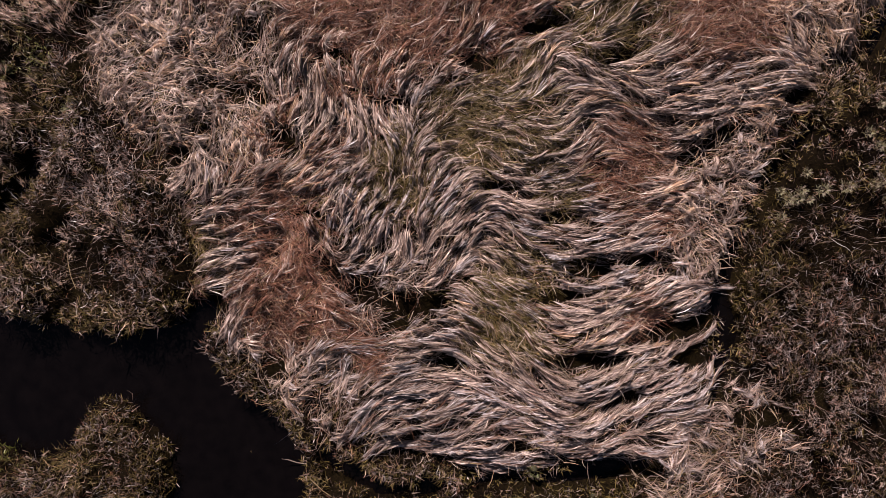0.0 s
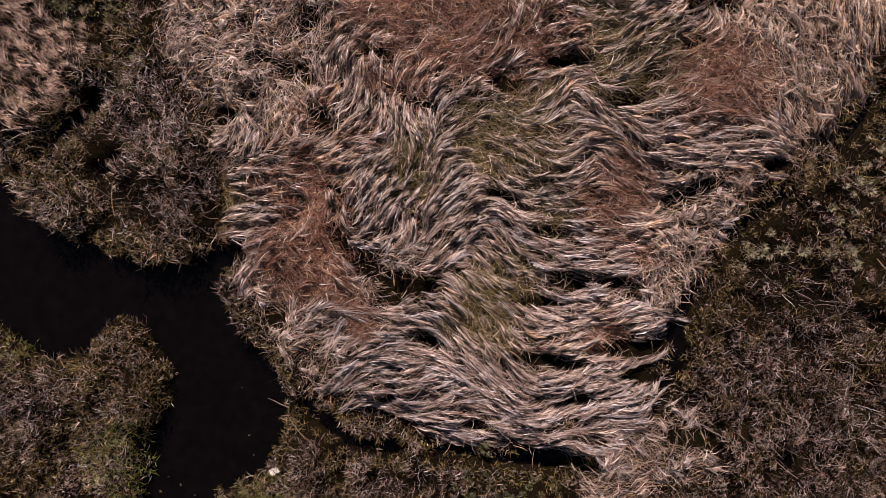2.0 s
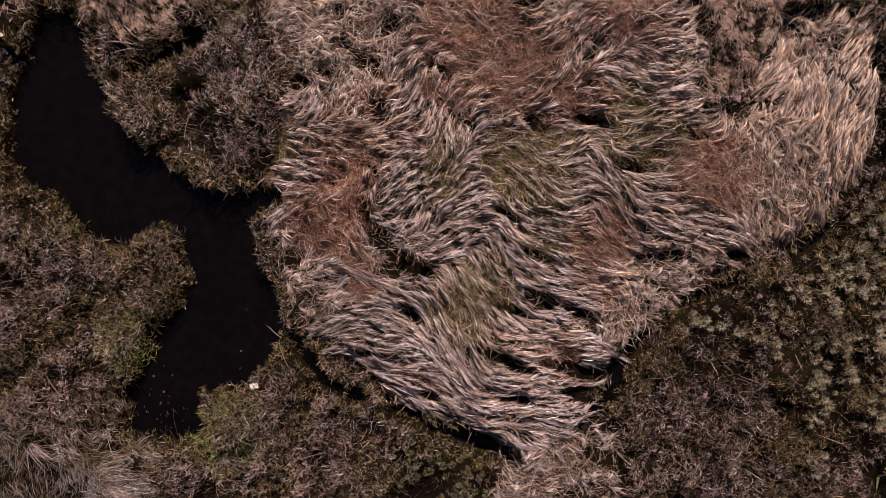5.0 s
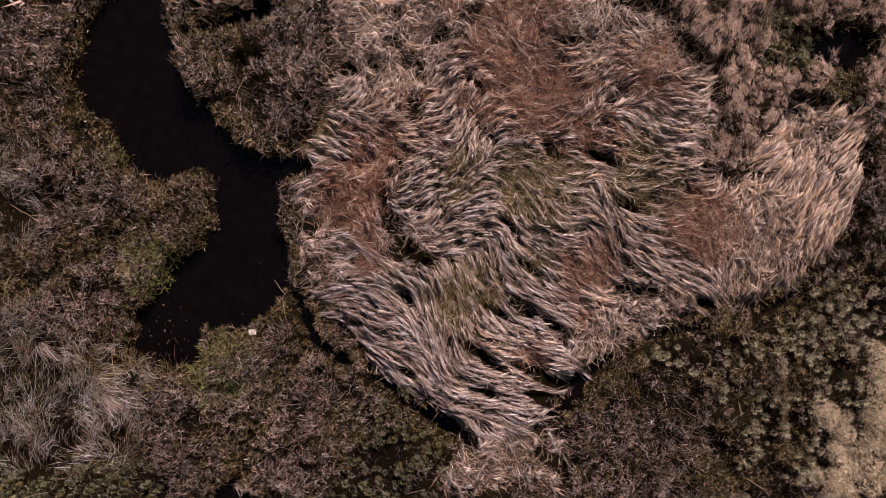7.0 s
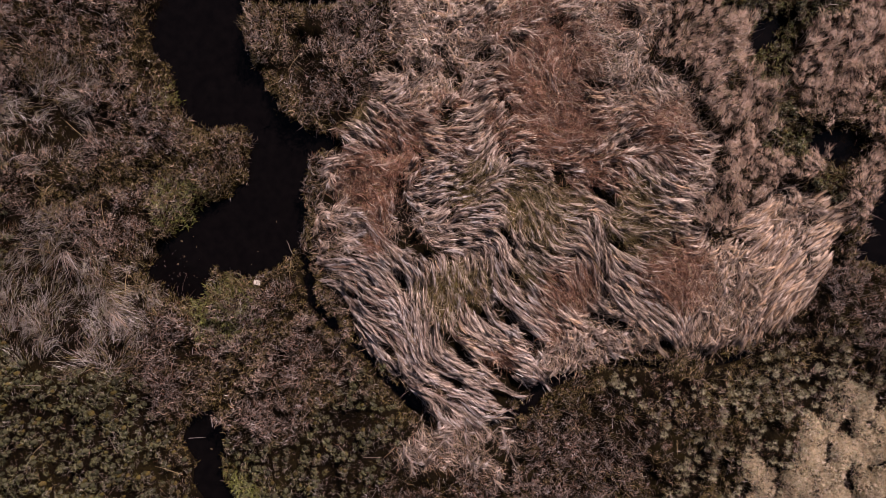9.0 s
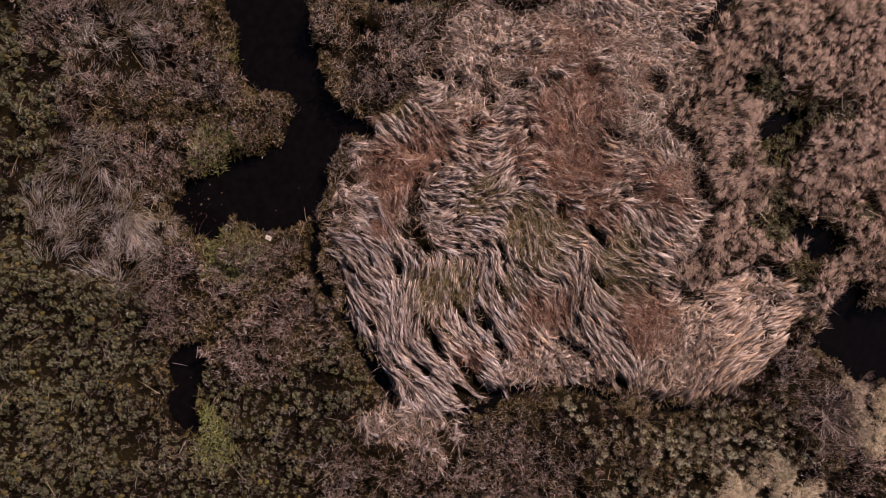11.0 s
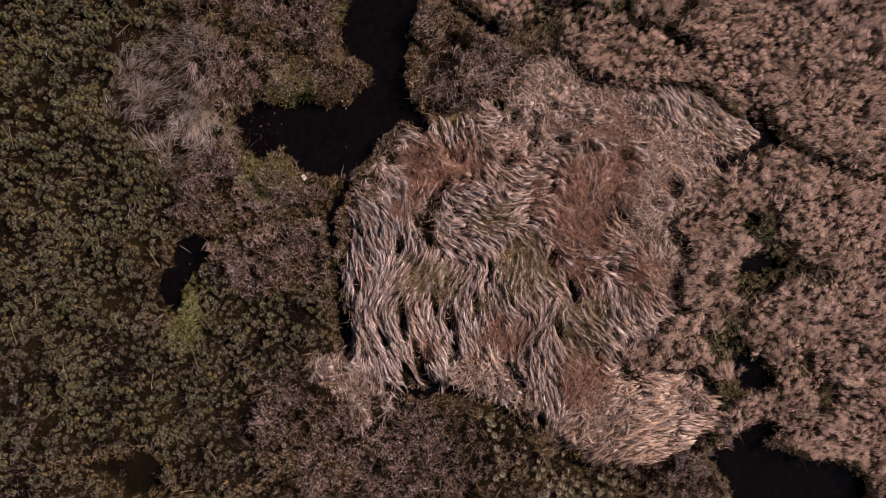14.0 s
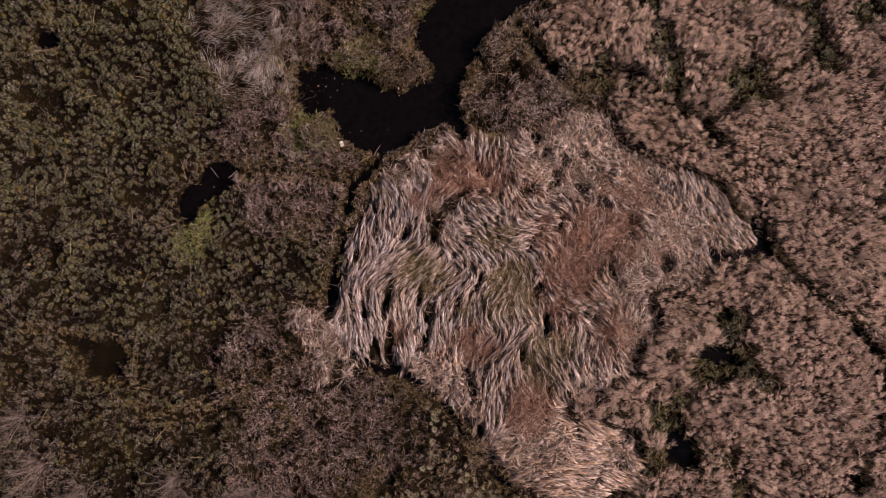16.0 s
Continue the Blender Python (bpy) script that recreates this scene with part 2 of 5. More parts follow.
STRAW_ZONE = [(19.3, 18.9, 1.1), (18.1, 20.3, 0.5), (19.5, 17.1, 0.8), (20.6, 9.4, 1.6), (20.5, 8.4, 1.4), (21.7, 6.8, 2), (20.7, 3.9, 1.3), (22.6, 4.7, 1.7), (19.6, 5.4, 0.6)]
LODGED = [(-11.9, -16.7, 1.7), (-10.1, -15, 1.4), (-9.7, -17.3, 1.7), (-8, -16, 1.7), (-9.6, -19.9, 1.1), (-7.6, -17.9, 1.1), (-8, -14.4, 0.8), (-17.6, -11.3, 0.9), (-16.5, -11.7, 0.7), (-12.6, -15.7, 1.3), (-10.2, -13.8, 1.3), (-8.2, -12.5, 0.8), (-12.6, -14.0, 0.9), (-9.8, -19.4, 1.3), (-11.4, -19.5, 1.0), (-7.9, -17.8, 0.9)]
RUST = [(-6.2, 0.9, 0.96), (-5.4, -0.4, 1.2), (-5.8, -1.7, 1.08), (-4.6, -1.7, 0.84), (5.1, 3.2, 0.9), (-2.8, -3.3, 0.36), (-1.2, 7, 1.08), (0.4, 7, 1.2), (1.5, 7.9, 1.08), (7.7, 7.3, 1.08), (8.8, 7.9, 0.84), (5.9, -1.8, 0.48), (-3.5, 8.2, 2.28), (-4.2, 10.2, 1.68), (2.3, 11.9, 1.32), (8.3, 7.7, 1.32), (4.7, 3, 0.84), (-0.7, 8.2, 1.32), (10.5, -10.7, 2.4)]
OLIVE_ZONE = [(-2, 2.3, 0.44), (-1.9, 1.5, 0.44), (0.5, 3.4, 0.56), (1.9, 4.6, 0.75), (1.1, 5.1, 0.6), (2.7, 3.3, 0.44), (2.1, -0.4, 0.44), (1.9, -1.6, 0.5), (1.8, -2.6, 0.5), (1, -2.3, 0.44), (3.9, 8.8, 0.7), (2.3, 6.2, 0.36), (3.3, 1.7, 0.3), (2.2, 3.9, 0.5), (0, 4.1, 0.36), (5, 7.2, 0.84), (6.1, 8.5, 0.5), (1.4, 4.4, 0.9), (0, 4.3, 0.6), (-1.9, 3.1, 0.5), (1.3, -1.4, 0.5), (-8.6, 0, 0.5)]
FLOW_LOBE = [(8.3, 13.3, 85), (8.5, 15.7, 55), (11.1, 15.9, 83), (11.6, 14.2, -90), (10.1, 12.1, -85), (9.0, 10.6, -65), (8.5, 5.9, 10), (10.3, 7.5, -45), (11.6, 9.2, -55), (7.3, 6.9, 35), (11.9, 12.3, -80)]
FLOW_A = [(8.6, 14.6, -86), (10, 14, -76), (-3, 11.4, 25), (-1.2, 13.1, -76), (0.3, 13.1, 0), (1.1, 13.5, 64), (1.3, 12.5, 34), (8.6, 11.9, 64), (-4.2, 10.2, -76), (1.1, 8.8, 84), (1.3, 9.8, 90), (2.4, 9, 10), (2.5, 10.9, 74), (3.2, 10.5, -6), (3.8, 9.1, 6), (5.6, 10.5, 44), (-5, 8.6, -6), (-4.4, 7.2, 34), (-3.6, 8.4, -16), (-3.1, 7.4, 15), (-2.7, 7.8, 28), (-2.6, 6.8, 38)]
FLOW_B = [(-2.3, 7.6, 11), (-1.3, 8, 44), (0.4, 8, 61), (2.2, 7.1, 13), (2.5, 7.6, 33), (2.7, 6.3, 58), (4.6, 8.1, 48), (4.7, 6.4, 28), (5.4, 7, 43), (-9.8, 4, 64), (-9.1, 4.2, 20), (-8.3, 5.7, 7), (-6.9, 4.6, -67), (-5.5, 5.3, 79), (-4.2, 3.8, 53), (-3.9, 5.9, -76), (-3.5, 4.7, -77), (-2.7, 4.3, -81), (-2.3, 5.6, 66), (-2.2, 4.1, -52), (-0.6, 4.3, 48), (0.4, 5.6, 30), (1.3, 4.6, -12), (1.8, 4.4, 28), (2, 4, -32), (2.4, 5.2, 53), (2.6, 3.9, -27), (3.3, 4.4, 28), (3.7, 6.1, -32)]
FLOW_C = [(4.3, 5.8, -37), (4.3, 4.6, 23), (4.8, 4.2, -42), (5.2, 5.6, -32), (5.3, 6, 13), (5.7, 4.9, -42), (6.4, 5.6, 20), (6.4, 4, -26), (6.5, 4.7, 18), (7.9, 4.4, 8), (-7.7, 2.7, 90), (-6.5, 1.4, 15), (-5.1, 2.4, 44), (-3.7, 1.6, 73), (-3.6, 2.8, 28), (-2.2, 1.4, 53), (-1.4, 2.3, 80), (-0.4, 2.5, 58), (-0.1, 3.3, -2), (0.3, 3.7, -2), (1.5, 3.1, -27), (2, 2.4, -22), (2.8, 2.7, 38), (3.1, 2.1, 5), (4, 3.7, 48), (5.7, 2, 20), (6, 2.7, -27), (6.7, 1.9, 16), (7.3, 1.7, -22), (7.8, 3.4, 38)]
FLOW_D = [(-8.1, -0.6, 29), (-7.9, 0.5, 2), (-7.6, 1.1, 18), (-4.9, 0.5, -57), (-4, -0.6, -42), (-3.2, -0.3, 20), (-3.1, 0.4, 68), (-2, -0.7, 8), (-1.5, 0.4, -87), (-1.3, -1.2, 43), (-1.1, -0.8, 28), (-0.4, -0.4, 55), (0.2, 0.8, 58), (0.6, 1.1, 31), (1.4, 0.7, -32), (1.6, -0.2, -42), (2.1, -1, -37), (2.6, -0.5, 3), (5.8, 0.7, 18), (7.1, 0.1, -42), (-6.9, -2.8, 68), (-5.1, -1.4, 48), (-4.7, -2.7, 58), (-4.6, -2.1, -12), (-3.9, -1.4, -37), (-3.2, -1.5, -32), (-2.7, -2.8, -2), (-0.6, -2, -7), (0.4, -1.5, -37), (1.1, -2.5, -52)]
FLOW_E = [(-11, 7, 22), (-9, 13.9, 32), (-7.2, 15.8, 47), (-6.9, 18.2, 62), (-5.9, 18.9, 72), (-5.6, 16.9, 57), (-8, 8.5, 77), (-6.9, 6.6, 82), (-6.6, 11, 67), (-5.9, 13.4, 52), (4.6, -2.9, 28), (6.4, -1.6, 28), (7.2, -3.1, 23), (8.2, -3.5, 53), (-4.9, -5.8, 68), (-3.5, -4, 38), (-3.3, -5.5, 53), (-2, -6.2, 8), (-0.8, -6.2, -7), (0.1, -5.5, 33), (1.1, -4.1, -27), (1.1, -5.1, 28), (1.9, -4.6, -25), (2.2, -3.8, -42), (4.8, -6.2, 28), (5.5, -4.9, 28), (8, -4.8, 30), (8.1, -5.5, -27), (8.5, -5.9, -27), (10.3, -6, -2), (-2.8, -6.5, 38), (-1.2, -7.2, -17), (0.5, -7, -7), (5.8, -6.6, -32), (6.7, -7.1, 8), (8.8, -6.6, 13), (9.8, -6.3, 18)]
HOLLOWS = [(-19.7, 8.0, 0.83), (-18.0, 9.3, 0.91), (-16.4, 10.6, 0.83), (-14.7, 11.7, 0.68), (-13.9, 6.4, 0.61), (-12.7, 4.6, 0.53), (-16.5, 15.1, 0.91), (-17.6, 16.0, 0.61), (-19.9, 20.9, 0.99), (-21.6, 19.6, 0.83), (-23.0, 18.7, 0.76), (-22.6, 15.9, 0.83), (-22.0, 14.0, 0.61), (-23.6, 22.0, 0.91), (-24.6, 23.6, 0.91), (-0.7, 19.5, 1.21), (2.9, 18.9, 0.99), (2.4, 15.7, 0.53), (1.6, 20.1, 1.3), (2.6, 22.2, 0.6), (-14.2, 8.2, 0.5), (-16.3, 17.6, 0.6), (-6.0, 22.4, 0.4), (2.9, 18.2, 0.6), (7.3, 17.4, 0.9), (10.0, 16.2, 0.9), (-15.0, 6.0, 0.8), (-16.8, 9.2, 0.7), (-14.9, 11.0, 0.6), (-16.8, 15.9, 0.7)]
MOSSY = [(6.7, 16.2, 0.81), (9.5, 16.9, 0.60), (8.4, 21.5, 0.74), (10.2, 22.8, 0.81), (5.5, 17.2, 0.54), (3.3, 18.2, 0.74), (2.9, 23.3, 0.54)]
RUST_FAINT = [(-6.9, 10, 2.2), (-5, 12.3, 1.9), (-4.3, 8.6, 1.9), (-7.5, 0.2, 1.4), (-6.1, 4.4, 1.1), (-1.7, 7.2, 1.5), (0.6, 11.1, 1.1), (5, 2.3, 1.1), (-4.5, 3.5, 0.8), (6.2, 1.2, 0.5), (-5.9, 1.3, 1.5), (-3, 5.8, 1)]
SLITS_EAST = [(-3.3, -1.1, -2.8, -1.4, 0.36), (-2.3, -1.7, -0.7, -1.6, 0.34), (-2.3, -2.3, -1.7, -2.2, 0.26), (-4.5, 0, -3.8, -0.9, 0.18), (2.3, -1.4, 4.1, -1.4, 0.14), (3.8, -0.6, 4.7, -0.6, 0.18), (5.5, -0.3, 6.7, -0.1, 0.2), (6.4, -0.6, 7, -0.6, 0.12), (3, -3.5, 5.4, -3.4, 0.2), (5.7, -2.7, 8, -2.3, 0.24), (7, -3.4, 8.3, -3.2, 0.2), (7.2, 3, 9.1, 4.1, 0.16), (0.7, 2.2, 1.7, 2.1, 0.12), (2.8, 1.1, 4, 1.2, 0.08), (4.5, 6.3, 5.7, 6.3, 0.16), (0.3, 6.2, 1.2, 6.1, 0.14), (-0.6, -3.5, 0.2, -3.5, 0.14), (2.1, 7.3, 3.7, 7.4, 0.12), (5.5, 7.2, 6.3, 7.4, 0.14)]
SLITS_WEST = [(-5.7, 3.8, -5.3, 3.2, 0.34), (-7.2, 5.4, -7, 5, 0.2), (-9, 6.8, -8.8, 6.5, 0.18), (-6.5, 5.3, -6.2, 5, 0.18), (-8.5, 4.1, -8.2, 4, 0.18), (-8.1, -1.5, -7.5, -1.8, 0.22), (-6.1, -3.6, -5.6, -4, 0.22), (-4.8, -4.9, -4.2, -5.1, 0.24), (-2.1, -7.1, -0.4, -7, 0.42), (4.4, -0.2, 3.4, -0.4, 0.1), (5.8, -4.5, 4.8, -4.9, 0.1), (1.2, -0.5, 2.1, -0.8, 0.08), (9.2, -5.4, 10.8, -5.2, 0.28), (-1.2, -5.8, -1.8, -6, 0.1)]
SLITS_NORTH = [(-9.3, 3.2, -8.9, 3.2, 0.25), (-6.8, 6.7, -6.5, 7.4, 0.25), (-8.3, 5.5, -8, 5.6, 0.16), (-2, 10.5, -1.6, 10.9, 0.27), (-5.7, 10.9, -5.4, 11.2, 0.32), (-2.5, 12.7, -2.5, 13.2, 0.25), (2, 14.8, 2.5, 15.1, 0.3), (1.4, 9.7, 1.7, 9.8, 0.22), (-6, -0.1, -5.6, 0.2, 0.16), (7, 10.1, 7.1, 10.6, 0.25), (13, 6.9, 13.4, 7.5, 0.36), (10.7, 4.9, 11.6, 5.2, 0.19), (7.3, 2.8, 8.7, 3.8, 0.12), (7.5, 9, 6.8, 8.5, 0.12), (-9.3, 0.8, -9.2, 0.2, 0.28), (-6, 8.4, -6, 8.8, 0.18), (-3.8, 13.9, -3.1, 14.3, 0.4), (-10.4, 13.7, -10.7, 13.4, 0.3), (1.7, -6.2, 2.1, -6.3, 0.2)]
SEDGE_HOLES = [(-13.8, 1.3, -12.3, 0.9, 0.26), (-11.9, 0.2, -10.9, 0.3, 0.26), (-9.9, 0.9, -9.5, 0.5, 0.08), (-11.6, 0.6, -12.1, 0.8, 0.16), (-9.1, -0.9, -9.3, -1.3, 0.16), (-14.1, 6.6, -13.6, 6.3, 0.16), (-16.7, -11.7, -15.6, -11.3, 0.37), (-16.6, -9.8, -15.7, -10.5, 0.27), (-15.4, -16.7, -14.4, -16.1, 0.27), (-4.9, -14.5, -4.1, -13.8, 0.44), (-2.5, -23.2, -0.6, -22.1, 0.27), (7.8, -8.9, 8.9, -8, 0.47), (9.8, -9.8, 10.7, -9.5, 0.3), (13.6, 6.3, 14, 7.9, 0.4), (-12.2, -0.5, -11.3, 0.1, 0.37), (3.6, -8.1, 5.9, -6.8, 0.42), (0.7, -7.4, 2.7, -7.5, 0.28), (10.2, 1.4, 11.1, 3.4, 0.31), (12.4, 0.3, 13.4, 0.3, 0.45)]
SEDGE_RIFTS = [(10.9, 3.8, 10.3, 2.4, 0.3), (13.4, 7.5, 13.9, 5.4, 0.44), (11.6, 1.6, 13, 1.6, 0.22), (13.3, 0.8, 12.6, 0.5, 0.16), (9.6, 2.4, 10.8, 3.5, 0.29), (13.1, 7.3, 13.9, 6.6, 0.48), (7.8, -1.6, 8.1, -0.8, 0.35), (13.5, 4.7, 14.8, 4, 0.17), (-22.7, -7.8, -22, -7.8, 0.25), (-12.9, -12.7, -12.3, -12.5, 0.22)]
CHAOS = [(9.6, -5.7, 1.2), (7.0, -8.4, 1.2), (-11.3, 6.5, 1.65), (-8.8, 4.6, 1.65), (-7, 7.2, 1.1), (-10.1, 3.5, 1.29), (-6.8, 3.7, 1.1), (8.5, 2, 1.47), (7.7, 0.5, 1.1), (9.5, 3.6, 1.1), (-6.2, -3.6, 1.1), (-4.5, -5, 1.1), (-2.1, -1.3, 1.1), (-11.5, 6.6, 2.09), (-8, 5.6, 1.9), (-10.6, 8.9, 1.9), (2, 14.1, 1.9), (-2.2, 14.6, 1.52), (6.2, 12.1, 1.52), (8, -7.2, 1.71), (10.6, 9.2, 1.9), (12.1, 6.1, 0.9), (9.6, 14.6, 1.0), (-8.0, 11.0, 1.8), (-6.0, 14.5, 2.0), (-3.5, 12.5, 1.8), (-9.5, 11.5, 1.2), (-1.5, 12.0, 1.5), (-3.0, 16.0, 1.0)]
LIVELY = [(-10.7, -9.9, 1.12), (-15.1, -5.9, 0.48), (-10.3, -10, 0.94), (2.8, -16.4, 0.94), (-15, -6.9, 0.46), (-4.8, -11.5, 1.59), (4.1, -16.8, 1.14), (-10.4, -9.5, 0.95)]
WATER_LEAVES = [(-8.4, -10.6, 0.05), (-9.1, -11.0, 0.06), (-6.2, -8.3, 0.05), (-5.9, -9.0, 0.03), (-8.4, -11.4, 0.05), (-8.3, -11.9, 0.06), (-7.0, -4.9, 0.04), (-6.8, -6.6, 0.04), (-8.9, -10.4, 0.03), (-7.8, -10.9, 0.03), (0.2, -16.6, 0.06), (1.2, -16.9, 0.04)]

rng = np.random.default_rng(11)


# ---- fields over the plan ----
def lattice(x, y, seed):
    """Smooth value noise from 0 to 1."""
    xi, yi = np.floor(x), np.floor(y)
    fx, fy = x - xi, y - yi
    fx, fy = fx * fx * (3 - 2 * fx), fy * fy * (3 - 2 * fy)

    def h(a, b):
        v = np.sin(a * 127.1 + b * 311.7 + seed * 74.7) * 43758.5453
        return v - np.floor(v)
    return (h(xi, yi) * (1 - fx) + h(xi + 1, yi) * fx) * (1 - fy) + (h(xi, yi + 1) * (1 - fx) + h(xi + 1, yi + 1) * fx) * fy


def fbm(x, y, size, seed, octaves=3):
    """Layered noise from -1 to 1 whose largest lumps are size metres across."""
    total, amp, norm = 0.0, 1.0, 0.0
    for o in range(octaves):
        total = total + amp * (2 * lattice(x / size * 2 ** o + 17.3 * o, y / size * 2 ** o - 9.1 * o, seed + o) - 1)
        norm, amp = norm + amp, amp * 0.55
    return total / norm


def discs(x, y, zone, blend=0.35):
    """Signed distance to a union of discs with soft necks (minus: inside)."""
    total = 0.0
    for cx, cy, r in zone:
        total = total + np.exp(-np.clip((np.hypot(x - cx, y - cy) - r) / blend, -30, 30))
    return -blend * np.log(total + 1e-12)


def trail(x, y, line):
    best = np.full(np.shape(x), 1e9)
    for (ax, ay, ar), (bx, by, br) in zip(line, line[1:]):
        vx, vy = bx - ax, by - ay
        t = np.clip(((x - ax) * vx + (y - ay) * vy) / (vx * vx + vy * vy), 0, 1)
        best = np.minimum(best, np.hypot(x - ax - t * vx, y - ay - t * vy) - 0.8 * (ar + t * (br - ar)))
    return best


def outline(x, y, edge):
    """Signed distance to a closed outline (minus: inside)."""
    best, inside = np.full(np.shape(x), 1e9), np.zeros(np.shape(x), bool)
    for (ax, ay), (bx, by) in zip(edge, edge[1:] + edge[:1]):
        vx, vy = bx - ax, by - ay
        t = np.clip(((x - ax) * vx + (y - ay) * vy) / (vx * vx + vy * vy), 0, 1)
        best = np.minimum(best, np.hypot(x - ax - t * vx, y - ay - t * vy))
        if ay != by:
            inside ^= ((ay > y) != (by > y)) & (x < ax + (y - ay) / (by - ay) * vx)
    return np.where(inside, -best, best)


TRAILS = [TRAIL_A, TRAIL_B, TRAIL_C, TRAIL_D, TRAIL_E, TRAIL_F, TRAIL_G, TRAIL_H, TRAIL_J, TRAIL_K, TRAIL_L, TRAIL_M]


def pool(x, y):
    d = np.minimum(discs(x, y, MAIN_WATER), np.minimum(discs(x, y, POOLS), discs(x, y, SIDE)))
    return np.maximum(d, -discs(x, y, ISLE)) + 0.5 * fbm(x, y, 1.5, 3) + 0.2 * fbm(x, y, 0.5, 4)


def wet(x, y):
    d = np.minimum(pool(x, y), discs(x, y, MUD) + 0.4 * fbm(x, y, 1.0, 6))
    for line in TRAILS:
        d = np.minimum(d, trail(x, y, line) + 0.2 * fbm(x, y, 0.9, 5))
    return d


def mat(x, y):
    return outline(x, y, MAT_EDGE) + 0.45 * fbm(x, y, 1.4, 8)


def step(a, b, v):
    t = np.clip((v - a) / (b - a), 0, 1)
    return t * t * (3 - 2 * t)


def hummock(x, y):
    """0 in the hollows between hummocks, 1 on their tops."""
    return np.clip(0.5 + 1.5 * fbm(x, y, 0.95, 181, 3), 0, 1)


def ground_z(x, y):
    p, w = pool(x, y), wet(x, y)
    t = np.full(np.shape(x), 9.0)
    for line in (TRAIL_A, TRAIL_C, TRAIL_D, TRAIL_F, TRAIL_J):
        t = np.minimum(t, trail(x, y, line) + 0.2 * fbm(x, y, 0.9, 5))
    z = 0.10 * fbm(x, y, 3.0, 21) + 0.05 * fbm(x, y, 0.8, 23)
    z = z + 0.48 * hummock(x, y) * step(0.05, 0.55, w) * step(0.0, 0.6, mat(x, y))
    return z - 0.22 * step(0.25, -0.15, w) - 0.4 * step(0.12, -0.22, t) - 0.85 * step(0.2, -0.7, p)


def pits(x, y, slits=SLITS_EAST + SLITS_WEST + SLITS_NORTH):
    """Signed distance to the dark slits and holes in the mat (minus: inside)."""
    best = np.full(np.shape(x), 1e9)
    for ax, ay, bx, by, r in slits:
        vx, vy = bx - ax, by - ay
        t = np.clip(((x - ax) * vx + (y - ay) * vy) / (vx * vx + vy * vy + 1e-6), 0, 1)
        best = np.minimum(best, np.hypot(x - ax - t * vx, y - ay - t * vy) - r * (1.3 - 0.55 * abs(2 * t - 1)))
    return best + 0.08 * fbm(x, y, 0.6, 35, 2)


def mat_z(x, y):
    """Top of the flattened reeds' bedding: heaped and uneven, thin at its edge."""
    lump = 0.22 * fbm(x, y, 2.4, 31) + 0.20 * fbm(x, y, 0.95, 33, 2)
    sunk = 0.42 * step(0.25, -0.1, pits(x, y))
    return ground_z(x, y) + step(0.3, -0.9, mat(x, y)) * (0.45 + lump - sunk)


FLOW = np.array(FLOW_LOBE + FLOW_A + FLOW_B + FLOW_C + FLOW_D + FLOW_E, float)


FLOW_X, FLOW_Y, FLOW_GAP = np.arange(-17, 18, 0.25), np.arange(-14, 25, 0.25), 0.25


def flow_table():
    """The lie of the reeds on a lattice, as a doubled angle: a lock has no front or back."""
    gx, gy = np.meshgrid(FLOW_X, FLOW_Y)
    u, v = np.zeros(gx.shape), np.zeros(gx.shape)
    for cx, cy, a in FLOW:
        w = 1.0 / (0.12 + (gx - cx) ** 2 + (gy - cy) ** 2) ** 1.7
        u, v = u + w * math.cos(radians(2 * a)), v + w * math.sin(radians(2 * a))
    turn = 0.36 * fbm(gx, gy, 1.6, 41, 2)
    a, size = np.arctan2(v, u) + turn, np.hypot(u, v)
    return np.cos(a) * (size / (size + 1e-9)), np.sin(a)


FLOW_U, FLOW_V = flow_table()


def flow(x, y):
    """The way the flattened reeds lie, in radians."""
    fx, fy = np.clip((x - FLOW_X[0]) / FLOW_GAP, 0, FLOW_X.size - 1.01), np.clip((y - FLOW_Y[0]) / FLOW_GAP, 0, FLOW_Y.size - 1.01)
    i, j = fx.astype(int), fy.astype(int)
    s, t = fx - i, fy - j

    def mixed(f):
        return (f[j, i] * (1 - s) + f[j, i + 1] * s) * (1 - t) + (f[j + 1, i] * (1 - s) + f[j + 1, i + 1] * s) * t
    return np.arctan2(mixed(FLOW_V), mixed(FLOW_U)) / 2


def near_any(x, y, zone, soft=0.6):
    """1 inside the discs, falling to 0 over the soft margin."""
    return step(soft, -soft * 0.6, discs(x, y, zone, 0.3) + 0.5 * fbm(x, y, 1.1, 51))


def rustiness(x, y):
    strong = near_any(x, y, RUST, 0.8) * (0.45 + 0.55 * step(-0.35, 0.1, fbm(x, y, 1.5, 53)))
    return np.maximum(strong, 0.55 * near_any(x, y, RUST_FAINT, 0.9) * step(-0.3, 0.3, fbm(x, y, 0.9, 55)))


# kinds of cover away from the mat
K_REED, K_BROWN, K_GREEN, K_PALE, K_YELLOW, K_LODGED = range(6)


